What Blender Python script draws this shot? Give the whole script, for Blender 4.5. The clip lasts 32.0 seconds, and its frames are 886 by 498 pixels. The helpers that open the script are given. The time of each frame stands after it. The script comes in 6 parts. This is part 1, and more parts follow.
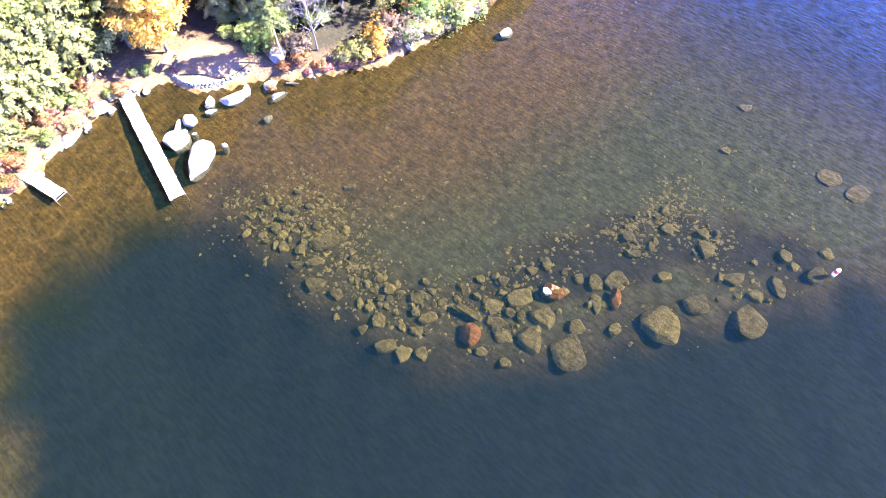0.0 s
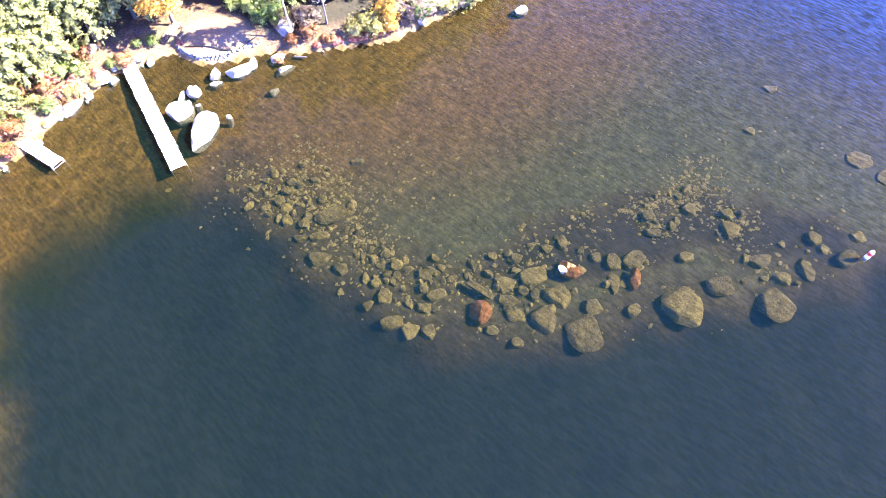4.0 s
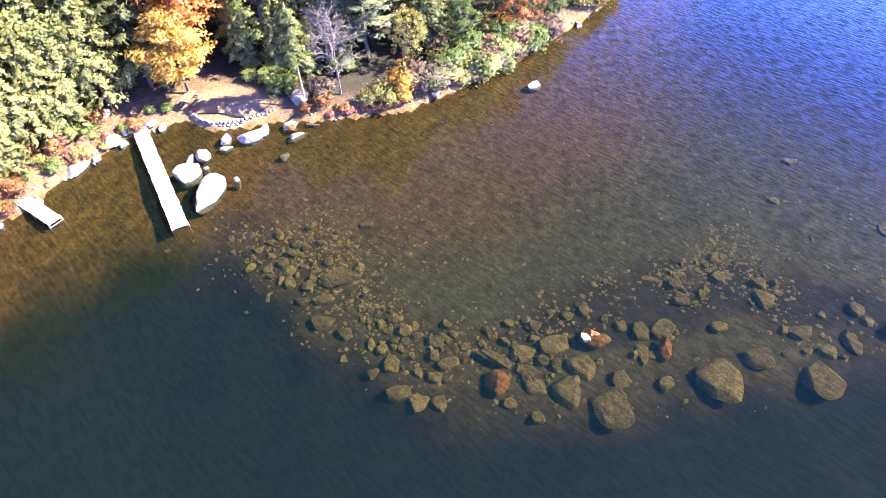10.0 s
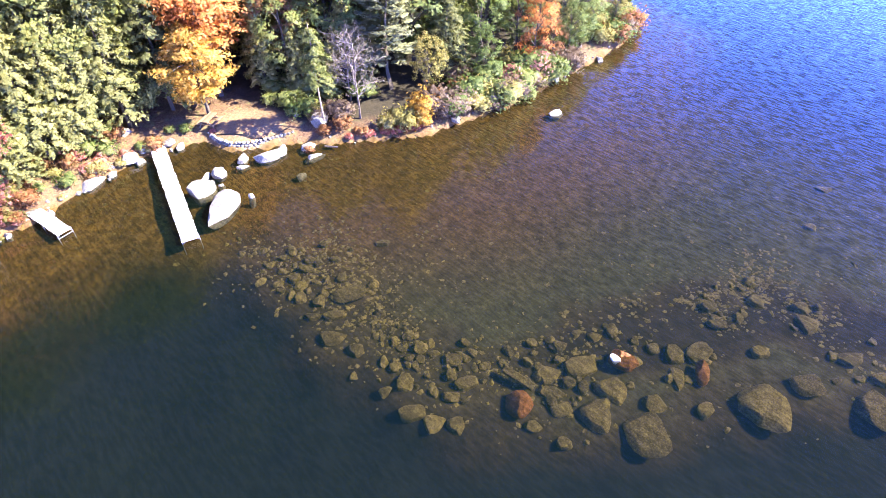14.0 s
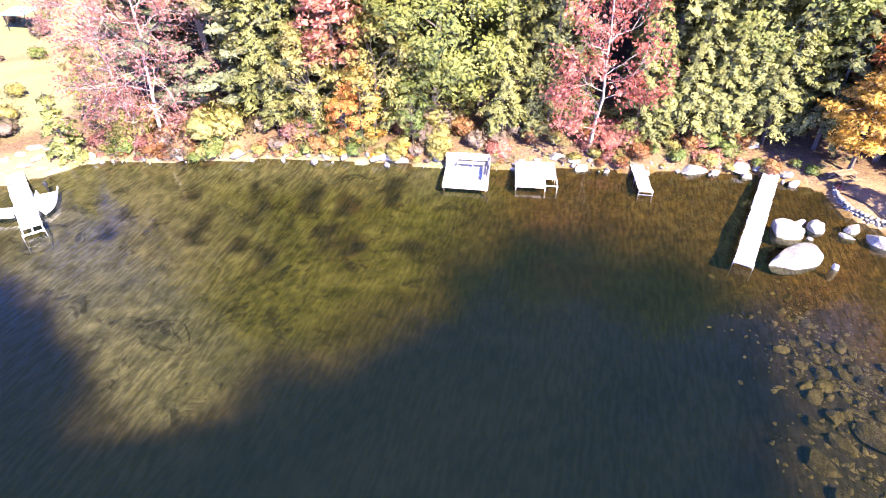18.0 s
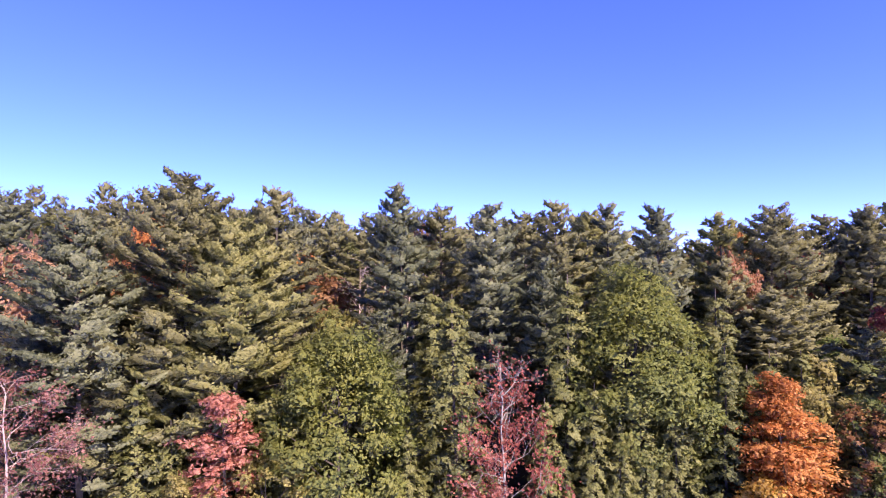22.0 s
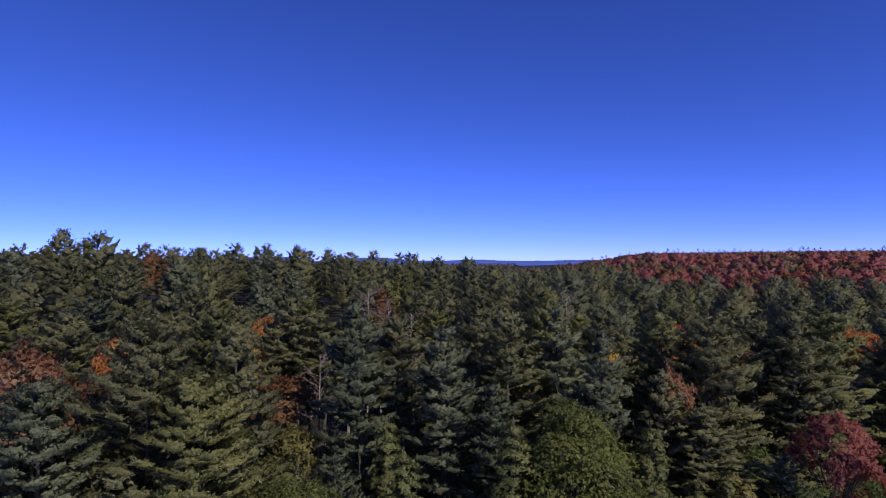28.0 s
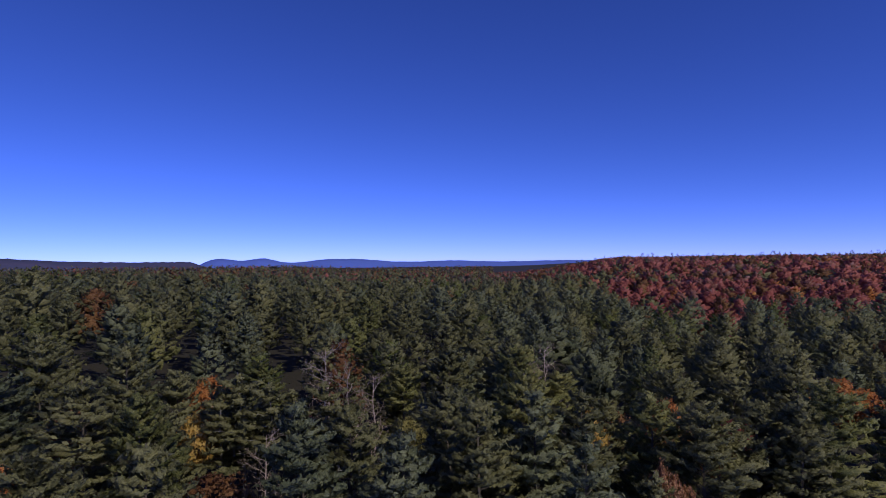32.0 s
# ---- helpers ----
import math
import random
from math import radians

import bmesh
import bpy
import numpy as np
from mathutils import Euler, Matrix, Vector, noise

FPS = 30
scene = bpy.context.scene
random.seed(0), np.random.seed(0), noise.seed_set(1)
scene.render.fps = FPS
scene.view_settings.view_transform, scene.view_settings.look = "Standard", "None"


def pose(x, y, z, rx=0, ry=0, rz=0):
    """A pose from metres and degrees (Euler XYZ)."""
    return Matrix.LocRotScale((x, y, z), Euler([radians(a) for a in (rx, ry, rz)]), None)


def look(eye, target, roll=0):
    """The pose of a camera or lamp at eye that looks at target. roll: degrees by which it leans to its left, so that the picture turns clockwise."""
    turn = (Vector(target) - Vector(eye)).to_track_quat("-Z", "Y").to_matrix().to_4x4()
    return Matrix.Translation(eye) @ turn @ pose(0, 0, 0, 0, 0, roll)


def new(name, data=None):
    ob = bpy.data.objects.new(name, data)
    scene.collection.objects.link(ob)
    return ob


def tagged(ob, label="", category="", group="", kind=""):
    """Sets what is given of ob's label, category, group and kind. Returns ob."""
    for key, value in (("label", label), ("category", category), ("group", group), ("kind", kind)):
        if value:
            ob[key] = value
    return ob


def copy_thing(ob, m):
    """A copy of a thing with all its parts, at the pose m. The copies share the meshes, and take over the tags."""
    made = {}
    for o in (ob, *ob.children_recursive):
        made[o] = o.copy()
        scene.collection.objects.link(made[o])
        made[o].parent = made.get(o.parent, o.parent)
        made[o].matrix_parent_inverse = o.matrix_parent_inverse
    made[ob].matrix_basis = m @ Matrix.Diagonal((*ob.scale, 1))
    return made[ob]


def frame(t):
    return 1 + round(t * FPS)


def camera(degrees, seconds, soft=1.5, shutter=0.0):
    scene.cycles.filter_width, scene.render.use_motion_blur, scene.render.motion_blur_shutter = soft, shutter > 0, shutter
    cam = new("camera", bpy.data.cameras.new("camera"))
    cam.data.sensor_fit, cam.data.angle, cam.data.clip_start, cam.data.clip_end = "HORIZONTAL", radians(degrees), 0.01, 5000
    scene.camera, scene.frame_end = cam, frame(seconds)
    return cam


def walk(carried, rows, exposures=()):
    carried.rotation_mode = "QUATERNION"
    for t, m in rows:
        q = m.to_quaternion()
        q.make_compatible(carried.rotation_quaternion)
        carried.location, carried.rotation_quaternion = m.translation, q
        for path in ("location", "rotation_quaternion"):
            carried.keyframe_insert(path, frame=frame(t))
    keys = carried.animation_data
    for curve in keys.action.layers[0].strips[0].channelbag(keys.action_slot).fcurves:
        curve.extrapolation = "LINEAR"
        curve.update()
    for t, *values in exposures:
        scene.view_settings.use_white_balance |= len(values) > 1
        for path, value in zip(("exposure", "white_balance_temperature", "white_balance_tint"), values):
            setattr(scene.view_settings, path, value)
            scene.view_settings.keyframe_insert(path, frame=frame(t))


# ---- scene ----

# ---- camera ----
cam = camera(74.0, 32.0, soft=0.9)
# seconds, eye, yaw to the left of +y, pitch up, roll
PATH = [
    (0, 2.573, -0.039, 38.933, -61.367, -59.477, 0.014),
    (0.5, 2.543, 0.026, 38.612, -61.212, -59.566, 0.057),
    (1, 2.394, -0.053, 38.181, -60.985, -59.368, 0.005),
    (1.5, 2.230, -0.133, 37.732, -60.802, -59.186, -0.056),
    (2, 2.107, -0.173, 37.392, -60.688, -59.119, -0.031),
    (2.5, 1.995, -0.184, 37.083, -60.604, -59.078, -0.033),
    (3, 1.842, -0.249, 36.655, -60.489, -58.898, -0.020),
    (3.5, 1.650, -0.364, 36.239, -60.242, -58.691, -0.095),
    (5.5, 1.230, -0.385, 34.827, -59.796, -58.337, -0.058),
    (6, 1.127, -0.442, 34.412, -59.673, -58.192, -0.062),
    (6.5, 1.016, -0.455, 34.051, -59.558, -58.111, -0.070),
    (7, 1.049, -0.397, 33.796, -59.449, -58.266, -0.076),
    (7.5, 1.120, -0.335, 33.597, -59.336, -57.846, -0.140),
    (8, 1.202, -0.126, 33.479, -59.489, -55.389, -0.043),
    (8.5, 1.212, -0.051, 33.293, -59.479, -52.814, -0.004),
    (9, 1.125, -0.054, 32.977, -59.408, -50.556, -0.018),
    (9.5, 0.992, -0.105, 32.650, -59.332, -49.207, -0.046),
    (10, 0.869, -0.095, 32.248, -59.300, -49.002, 0.082),
    (10.5, 0.782, -0.127, 31.825, -59.183, -48.946, 0.001),
    (11, 0.688, -0.179, 31.305, -59.033, -48.802, -0.062),
    (11.5, 0.563, -0.186, 30.893, -59.049, -48.509, 0.059),
    (12, 0.514, -0.244, 30.472, -58.902, -47.561, 0.004),
    (12.5, 0.466, -0.244, 30.029, -58.823, -46.541, -0.016),
    (13, 0.395, -0.290, 29.552, -58.747, -45.472, -0.054),
    (13.5, 0.267, -0.332, 29.101, -58.671, -44.123, 0.011),
    (15.5, -1.052, 0.110, 26.534, -41.411, -39.850, -0.271),
    (16, -1.075, 1.080, 25.385, -30.603, -38.975, -0.034),
    (16.5, -1.088, 1.807, 24.503, -21.218, -38.358, 0.165),
    (17, -1.355, 2.091, 24.205, -13.089, -38.118, 0.466),
    (17.5, -1.681, 1.944, 24.330, -4.923, -38.122, 0.739),
    (18, -1.974, 1.548, 24.610, 2.015, -38.116, 0.793),
    (18.5, -2.012, 1.444, 24.654, 3.598, -38.107, 0.742),
    (19, -1.844, 1.671, 24.424, -0.782, -38.041, 0.606),
    (19.5, -1.738, 1.875, 24.262, -3.570, -37.981, 0.464),
    (20, -1.689, 1.919, 24.394, -4.431, -30.922, -0.070),
    (20.5, -1.931, 1.439, 24.640, -5.377, -14.299, -0.539),
    (21, -1.721, 1.109, 25.202, -5.721, 0.991, -0.260),
    (21.5, -1.445, 0.859, 25.132, -6.159, 2.318, -0.298),
    (22, -1.364, 0.846, 25.116, -6.747, 2.258, -0.253),
    (22.5, -1.396, 0.836, 25.251, -7.262, 2.118, -0.170),
    (23, -1.311, 0.838, 26.180, -7.632, 2.008, -0.132),
    (23.5, -1.274, 0.802, 27.680, -8.107, 1.831, -0.116),
    (24, -1.338, 0.745, 29.282, -8.626, 1.630, -0.085),
    (24.5, -1.111, 0.623, 30.787, -8.804, 1.475, -0.173),
    (25, -0.727, 0.342, 32.127, -8.708, 1.351, -0.155),
    (25.5, -0.350, -0.131, 33.392, -8.566, 1.294, -0.125),
    (27.5, -0.451, -3.061, 38.242, -9.550, 1.192, -0.359),
    (28, -0.516, -2.556, 39.580, -10.043, 1.117, -0.306),
    (28.5, -0.270, -1.590, 40.884, -10.256, 1.082, -0.217),
    (29, 0.111, -0.482, 42.129, -10.517, 1.025, -0.338),
    (29.5, 0.604, 0.578, 43.327, -10.851, 0.989, -0.387),
    (30, 1.025, 1.910, 44.503, -11.196, 0.890, -0.369),
    (30.5, 1.463, 3.182, 45.555, -11.520, 0.886, -0.419),
    (31, 1.977, 4.507, 46.591, -11.786, 0.880, -0.398),
    (31.5, 2.387, 5.732, 47.490, -12.114, 0.936, -0.464),
    (32, 2.925, 6.821, 48.300, -12.363, 1.042, -0.580),
]


def path_pose(x, y, z, yaw, pitch, roll):
    a, b = radians(yaw), radians(pitch)
    way = Vector((-math.sin(a) * math.cos(b), math.cos(a) * math.cos(b), math.sin(b)))
    return look((x, y, z), Vector((x, y, z)) + way, roll)


EXPOSURES = [
    (0.0, 3.55, 6350, 11), (8.0, 3.7, 6350, 11), (9.1, 3.4, 6400, 11), (10.0, 2.95, 6800, 13), (13.0, 2.95, 6850, 14), (15.5, 2.7, 7000, 13), (17.0, 2.72, 7150, 14), (19.0, 2.65, 7150, 15), (20.2, 2.75, 7150, 15), (20.7, 2.55, 7200, 21), (21.5, 1.62, 7350, 29),
    (23.0, 0.95, 7150, 19), (25.5, -0.2, 6700, 11), (28.0, -0.7, 6500, 10), (32.0, -0.95, 6500, 10),
]
walk(cam, [(t, path_pose(*row)) for t, *row in PATH], EXPOSURES)

# ---- world and sun ----
SUN_AZ, SUN_EL = 148.0, 41.0  # degrees from +y towards +x, degrees up
world = bpy.data.worlds.new("sky")
scene.world = world
world.use_nodes = True
wn = world.node_tree.nodes
sky = wn.new("ShaderNodeTexSky")
sky.sky_type = "NISHITA"
sky.sun_disc = False
sky.sun_elevation, sky.sun_rotation = radians(SUN_EL), radians(SUN_AZ)
sky.altitude, sky.air_density, sky.dust_density, sky.ozone_density = 1500, 0.45, 0.10, 7.0
rich = wn.new("ShaderNodeHueSaturation")
rich.inputs["Saturation"].default_value = 1.10
tint = wn.new("ShaderNodeMix")
tint.data_type, tint.blend_type = "RGBA", "MULTIPLY"
tint.inputs[0].default_value, tint.inputs[7].default_value = 1.0, (1.52, 1.22, 2.25, 1)
world.node_tree.links.new(sky.outputs[0], rich.inputs["Color"])
world.node_tree.links.new(rich.outputs[0], tint.inputs[6])
world.node_tree.links.new(tint.outputs[2], wn["Background"].inputs[0])
wn["Background"].inputs[1].default_value = 0.15
sun = new("sun", bpy.data.lights.new("sun", "SUN"))
sun.data.energy, sun.data.angle, sun.data.color = 5.0, radians(0.53), (1.0, 0.935, 0.82)
s_az, s_el = radians(SUN_AZ), radians(SUN_EL)
SUN_WAY = Vector((math.sin(s_az) * math.cos(s_el), math.cos(s_az) * math.cos(s_el), math.sin(s_el)))
sun.matrix_world = look(SUN_WAY * 300, (0, 0, 0))


# ---- node helpers and materials ----
class Nodes:
    """A small builder for one node material."""

    def __init__(self, name, rough=0.8):
        self.m = bpy.data.materials.new(name)
        self.m.use_nodes = True
        self.t = self.m.node_tree
        self.bsdf = self.t.nodes["Principled BSDF"]
        self.out = self.t.nodes["Material Output"]
        self.bsdf.inputs["Roughness"].default_value = rough
        self.bsdf.inputs["Specular IOR Level"].default_value = 0.3

    def add(self, kind, **inputs):
        n = self.t.nodes.new("ShaderNode" + kind)
        for key, v in inputs.items():
            self.put(n, key.replace("_", " "), v)
        return n

    def put(self, n, key, v):
        s = n.inputs[key] if not key.isdigit() else n.inputs[int(key)]
        if isinstance(v, bpy.types.NodeSocket):
            self.t.links.new(v, s)
        else:
            s.default_value = v

    def coord(self, scale=(1, 1, 1), kind="Object", turn=0.0):
        c = self.add("TexCoord")
        mp = self.add("Mapping")
        self.t.links.new(c.outputs[kind], mp.inputs["Vector"])
        mp.inputs["Scale"].default_value = scale
        mp.inputs["Rotation"].default_value = (0, 0, turn)
        return mp.outputs[0]

    def world_coord(self, scale=(1, 1, 1), turn=0.0):
        g = self.add("NewGeometry")
        mp = self.add("Mapping")
        self.t.links.new(g.outputs["Position"], mp.inputs["Vector"])
        mp.inputs["Scale"].default_value = scale
        mp.inputs["Rotation"].default_value = (0, 0, turn)
        return mp.outputs[0]

    def noise(self, vec, scale, detail=4.0, rough=0.55, distort=0.0):
        n = self.add("TexNoise", Vector=vec, Scale=scale, Detail=detail, Roughness=rough, Distortion=distort)
        return n.outputs["Fac"]

    def ramp(self, fac, *stops):
        n = self.add("ValToRGB")
        self.t.links.new(fac, n.inputs[0])
        e = n.color_ramp.elements
        while len(e) < len(stops):
            e.new(0.5)
        for k, (p, c) in zip(e, stops):
            k.position = p
            k.color = (*c, 1) if len(c) == 3 else c
        return n.outputs[0]

    def span(self, v, a, b, c=0.0, d=1.0):
        n = self.add("MapRange")
        for i, x in enumerate((v, a, b, c, d)):
            self.put(n, str(i), x)
        return n.outputs[0]

    def mix(self, fac, a, b, blend="MIX"):
        n = self.add("Mix")
        n.data_type, n.blend_type = "RGBA", blend
        for i, v in ((0, fac), (6, a), (7, b)):
            self.put(n, str(i), v if not isinstance(v, tuple) or len(v) == 4 else (*v, 1))
        return n.outputs[2]

    def math(self, op, a, b=0.0):
        n = self.add("Math")
        n.operation = op
        self.put(n, "0", a)
        self.put(n, "1", b)
        return n.outputs[0]

    def bump(self, height, strength=0.5, distance=0.1):
        n = self.add("Bump", Height=height, Strength=strength, Distance=distance)
        return n.outputs[0]

    def done(self, colour, normal=None, rough=None):
        self.put(self.bsdf, "Base Color", colour if not isinstance(colour, tuple) else (*colour, 1))
        if normal is not None:
            self.put(self.bsdf, "Normal", normal)
        if rough is not None:
            self.put(self.bsdf, "Roughness", rough)
        return self.m


def leaf_material(name, dark, mid, light, translucent=0.45, grain=5.5):
    """Foliage: tone varies by tree, by patch of the crown and by leaf."""
    k = Nodes(name, 0.6)
    info, geo = k.add("ObjectInfo"), k.add("NewGeometry")
    big = k.noise(k.world_coord(), 0.7, 4, 0.65)
    a = k.math("MULTIPLY", info.outputs["Random"], 0.22)
    b = k.math("MULTIPLY", geo.outputs["Random Per Island"], 0.48)
    c = k.math("MULTIPLY", k.span(big, 0.32, 0.68), 0.30)
    tree = k.noise(k.world_coord((1, 1, 0.15)), 0.14, 1, 0.5)
    tone = k.math("ADD", k.math("ADD", a, b), k.math("ADD", c, k.span(tree, 0.36, 0.64, -0.32, 0.32)))
    fine = k.noise(k.world_coord(), grain, 4, 0.7)
    tone = k.math("ADD", tone, k.span(fine, 0.36, 0.64, -0.5, 0.5))
    col = k.ramp(tone, (0.02, dark), (0.5, mid), (0.98, light))
    k.put(k.bsdf, "Base Color", col)
    k.put(k.bsdf, "Normal", k.bump(fine, 0.6, 0.05))
    tr = k.add("BsdfTranslucent", Color=col)
    sh = k.add("MixShader")
    k.put(sh, "0", translucent)
    k.t.links.new(k.bsdf.outputs[0], sh.inputs[1])
    k.t.links.new(tr.outputs[0], sh.inputs[2])
    lace = k.add("MixShader")
    k.put(lace, "0", k.math("GREATER_THAN", k.noise(k.world_coord(), grain * 1.1, 3, 0.75, 0.6), 0.43))
    k.t.links.new(k.add("BsdfTransparent").outputs[0], lace.inputs[1])
    k.t.links.new(sh.outputs[0], lace.inputs[2])
    k.t.links.new(lace.outputs[0], k.out.inputs[0])
    return k.m


def bark_material(name, dark, light):
    k = Nodes(name, 0.9)
    v = k.world_coord((1, 1, 0.25))
    n = k.noise(v, 9, 5, 0.65)
    big = k.noise(k.world_coord(), 0.9, 2)
    col = k.mix(k.span(big, 0.35, 0.7, 0, 0.5), k.ramp(n, (0.3, dark), (0.7, light)), light)
    return k.done(col, k.bump(n, 0.6, 0.05))


def rock_material(name, dark, mid, light, bump=0.5, lichen=0.0, lichen_col=(0.3, 0.27, 0.12)):
    k = Nodes(name, 0.85)
    p = k.world_coord()
    info = k.add("ObjectInfo")
    n = k.noise(p, 2.2, 6, 0.6)
    fine = k.noise(p, 11, 4, 0.7)
    col = k.ramp(k.math("ADD", k.math("MULTIPLY", n, 0.75), k.math("MULTIPLY", info.outputs["Random"], 0.25)),
                 (0.3, dark), (0.52, mid), (0.75, light))
    col = k.mix(k.span(fine, 0.5, 0.64, 0, 0.75), col, dark)
    col = k.mix(k.span(fine, 0.48, 0.38, 0, 0.5), col, light)
    if lichen:
        col = k.mix(k.span(k.noise(p, 1.3, 5, 0.7), 0.55, 0.68, 0, lichen), col, lichen_col)
    h = k.math("ADD", k.math("MULTIPLY", n, 0.7), k.math("MULTIPLY", fine, 0.3))
    return k.done(col, k.bump(h, bump, 0.3))


def plank_material(name, dark, light, turn=0.0):
    k = Nodes(name, 0.8)
    info = k.add("ObjectInfo")
    n = k.noise(k.coord((3, 22, 22)), 1.5, 5, 0.6)
    big = k.noise(k.world_coord(), 1.7, 3)
    f = k.math("ADD", k.math("MULTIPLY", n, 0.6), k.math("MULTIPLY", info.outputs["Random"], 0.4))
    col = k.mix(k.span(big, 0.55, 0.75, 0, 0.35), k.ramp(f, (0.2, dark), (0.75, light)), dark)
    return k.done(col, k.bump(n, 0.3, 0.02))


def plain_material(name, colour, rough=0.5, metal=0.0, wear=0.12):
    k = Nodes(name, rough)
    k.bsdf.inputs["Metallic"].default_value = metal
    n = k.noise(k.world_coord(), 5, 5, 0.65)
    fine = k.noise(k.world_coord(), 45, 3, 0.6)
    worn = tuple(c * 0.6 for c in colour)
    col = k.mix(k.span(n, 0.45, 0.75, 0, wear * 3), colour, worn)
    return k.done(col, k.bump(fine, 0.1, 0.01))


M = {}
M["pine"] = leaf_material("pine_needles", (0.103, 0.104, 0.048), (0.188, 0.182, 0.084), (0.276, 0.258, 0.118))
M["pine_blue"] = leaf_material("blue_pine_needles", (0.094, 0.110, 0.062), (0.168, 0.182, 0.104), (0.250, 0.258, 0.142))
M["pine_yellow"] = leaf_material("yellowing_pine_needles", (0.091, 0.101, 0.034), (0.196, 0.196, 0.067), (0.313, 0.292, 0.113))
M["hemlock"] = leaf_material("hemlock_needles", (0.088, 0.101, 0.035), (0.178, 0.187, 0.064), (0.283, 0.273, 0.099))
M["oak"] = leaf_material("olive_oak_leaves", (0.078, 0.096, 0.026), (0.150, 0.175, 0.046), (0.250, 0.250, 0.070))
M["yellow"] = leaf_material("yellow_green_leaves", (0.156, 0.144, 0.042), (0.297, 0.266, 0.085), (0.441, 0.375, 0.150), 0.5, grain=7.5)
M["gold"] = leaf_material("golden_leaves", (0.350, 0.186, 0.030), (0.550, 0.335, 0.075), (0.670, 0.465, 0.150), 0.5, grain=7.5)
M["orange"] = leaf_material("orange_leaves", (0.340, 0.120, 0.038), (0.600, 0.240, 0.078), (0.720, 0.390, 0.150), 0.5, grain=7.5)
M["salmon"] = leaf_material("salmon_leaves", (0.26, 0.11, 0.06), (0.44, 0.225, 0.125), (0.54, 0.33, 0.20), 0.5, grain=7.5)
M["red"] = leaf_material("red_leaves", (0.270, 0.070, 0.054), (0.470, 0.165, 0.125), (0.610, 0.310, 0.235), 0.5, grain=7.5)
M["deepred"] = leaf_material("deep_red_leaves", (0.175, 0.042, 0.034), (0.325, 0.090, 0.068), (0.440, 0.165, 0.122), 0.45, grain=7.5)
M["pink"] = leaf_material("faded_pink_leaves", (0.200, 0.070, 0.062), (0.350, 0.155, 0.130), (0.450, 0.250, 0.205), 0.5, grain=7.5)
M["rust"] = leaf_material("rust_leaves", (0.144, 0.056, 0.022), (0.235, 0.107, 0.044), (0.337, 0.187, 0.084))
M["greyleaf"] = leaf_material("faded_grey_leaves", (0.095, 0.066, 0.050), (0.175, 0.128, 0.098), (0.255, 0.195, 0.150), grain=7.5)
M["hillred"] = leaf_material("hill_red_leaves", (0.250, 0.068, 0.058), (0.400, 0.112, 0.092), (0.520, 0.190, 0.155), 0.4)
M["green"] = leaf_material("leaf_green", (0.058, 0.098, 0.026), (0.127, 0.172, 0.048), (0.242, 0.264, 0.088), grain=7.5)
M["light_spruce"] = leaf_material("light_green_needles", (0.105, 0.130, 0.036), (0.240, 0.258, 0.083), (0.370, 0.365, 0.140), grain=7.5)
M["bark"] = bark_material("grey_brown_bark", (0.035, 0.028, 0.022), (0.115, 0.095, 0.078))
M["palebark"] = bark_material("pale_grey_bark", (0.15, 0.135, 0.12), (0.34, 0.31, 0.28))
M["twig"] = bark_material("pink_grey_twigs", (0.22, 0.16, 0.14), (0.44, 0.34, 0.31))
M["grey_twig"] = bark_material("grey_brown_twigs", (0.10, 0.082, 0.072), (0.23, 0.195, 0.175))
M["rock"] = rock_material("pale_granite", (0.10, 0.095, 0.088), (0.21, 0.20, 0.19), (0.34, 0.325, 0.305), 0.4, 0.3, (0.3, 0.29, 0.22))
M["greyrock"] = rock_material("grey_granite", (0.08, 0.075, 0.07), (0.2, 0.19, 0.18), (0.36, 0.345, 0.325), 0.6, 0.4, (0.14, 0.12, 0.08))
M["algae"] = rock_material("algae_covered_rock", (0.055, 0.043, 0.015), (0.150, 0.119, 0.042), (0.285, 0.230, 0.086), 1.0)
M["rustrock"] = rock_material("rust_brown_algae_rock", (0.11, 0.045, 0.015), (0.24, 0.10, 0.03), (0.33, 0.16, 0.05), 1.0)
M["deck"] = plank_material("bleached_dock_boards", (0.38, 0.365, 0.34), (0.64, 0.625, 0.60))
M["greydeck"] = plank_material("weathered_grey_boards", (0.15, 0.135, 0.12), (0.30, 0.275, 0.255))
M["brownwood"] = plank_material("brown_wood", (0.10, 0.07, 0.045), (0.24, 0.17, 0.11))
M["steel"] = plain_material("galvanised_steel", (0.42, 0.43, 0.44), 0.45, 0.8)
M["white"] = plain_material("white_paint", (0.8, 0.8, 0.79), 0.35)
M["black"] = plain_material("black_plastic", (0.02, 0.02, 0.022), 0.35)
M["redpaint"] = plain_material("red_paint", (0.55, 0.04, 0.03), 0.35)
M["bluepaint"] = plain_material("blue_plastic", (0.1, 0.3, 0.62), 0.5)


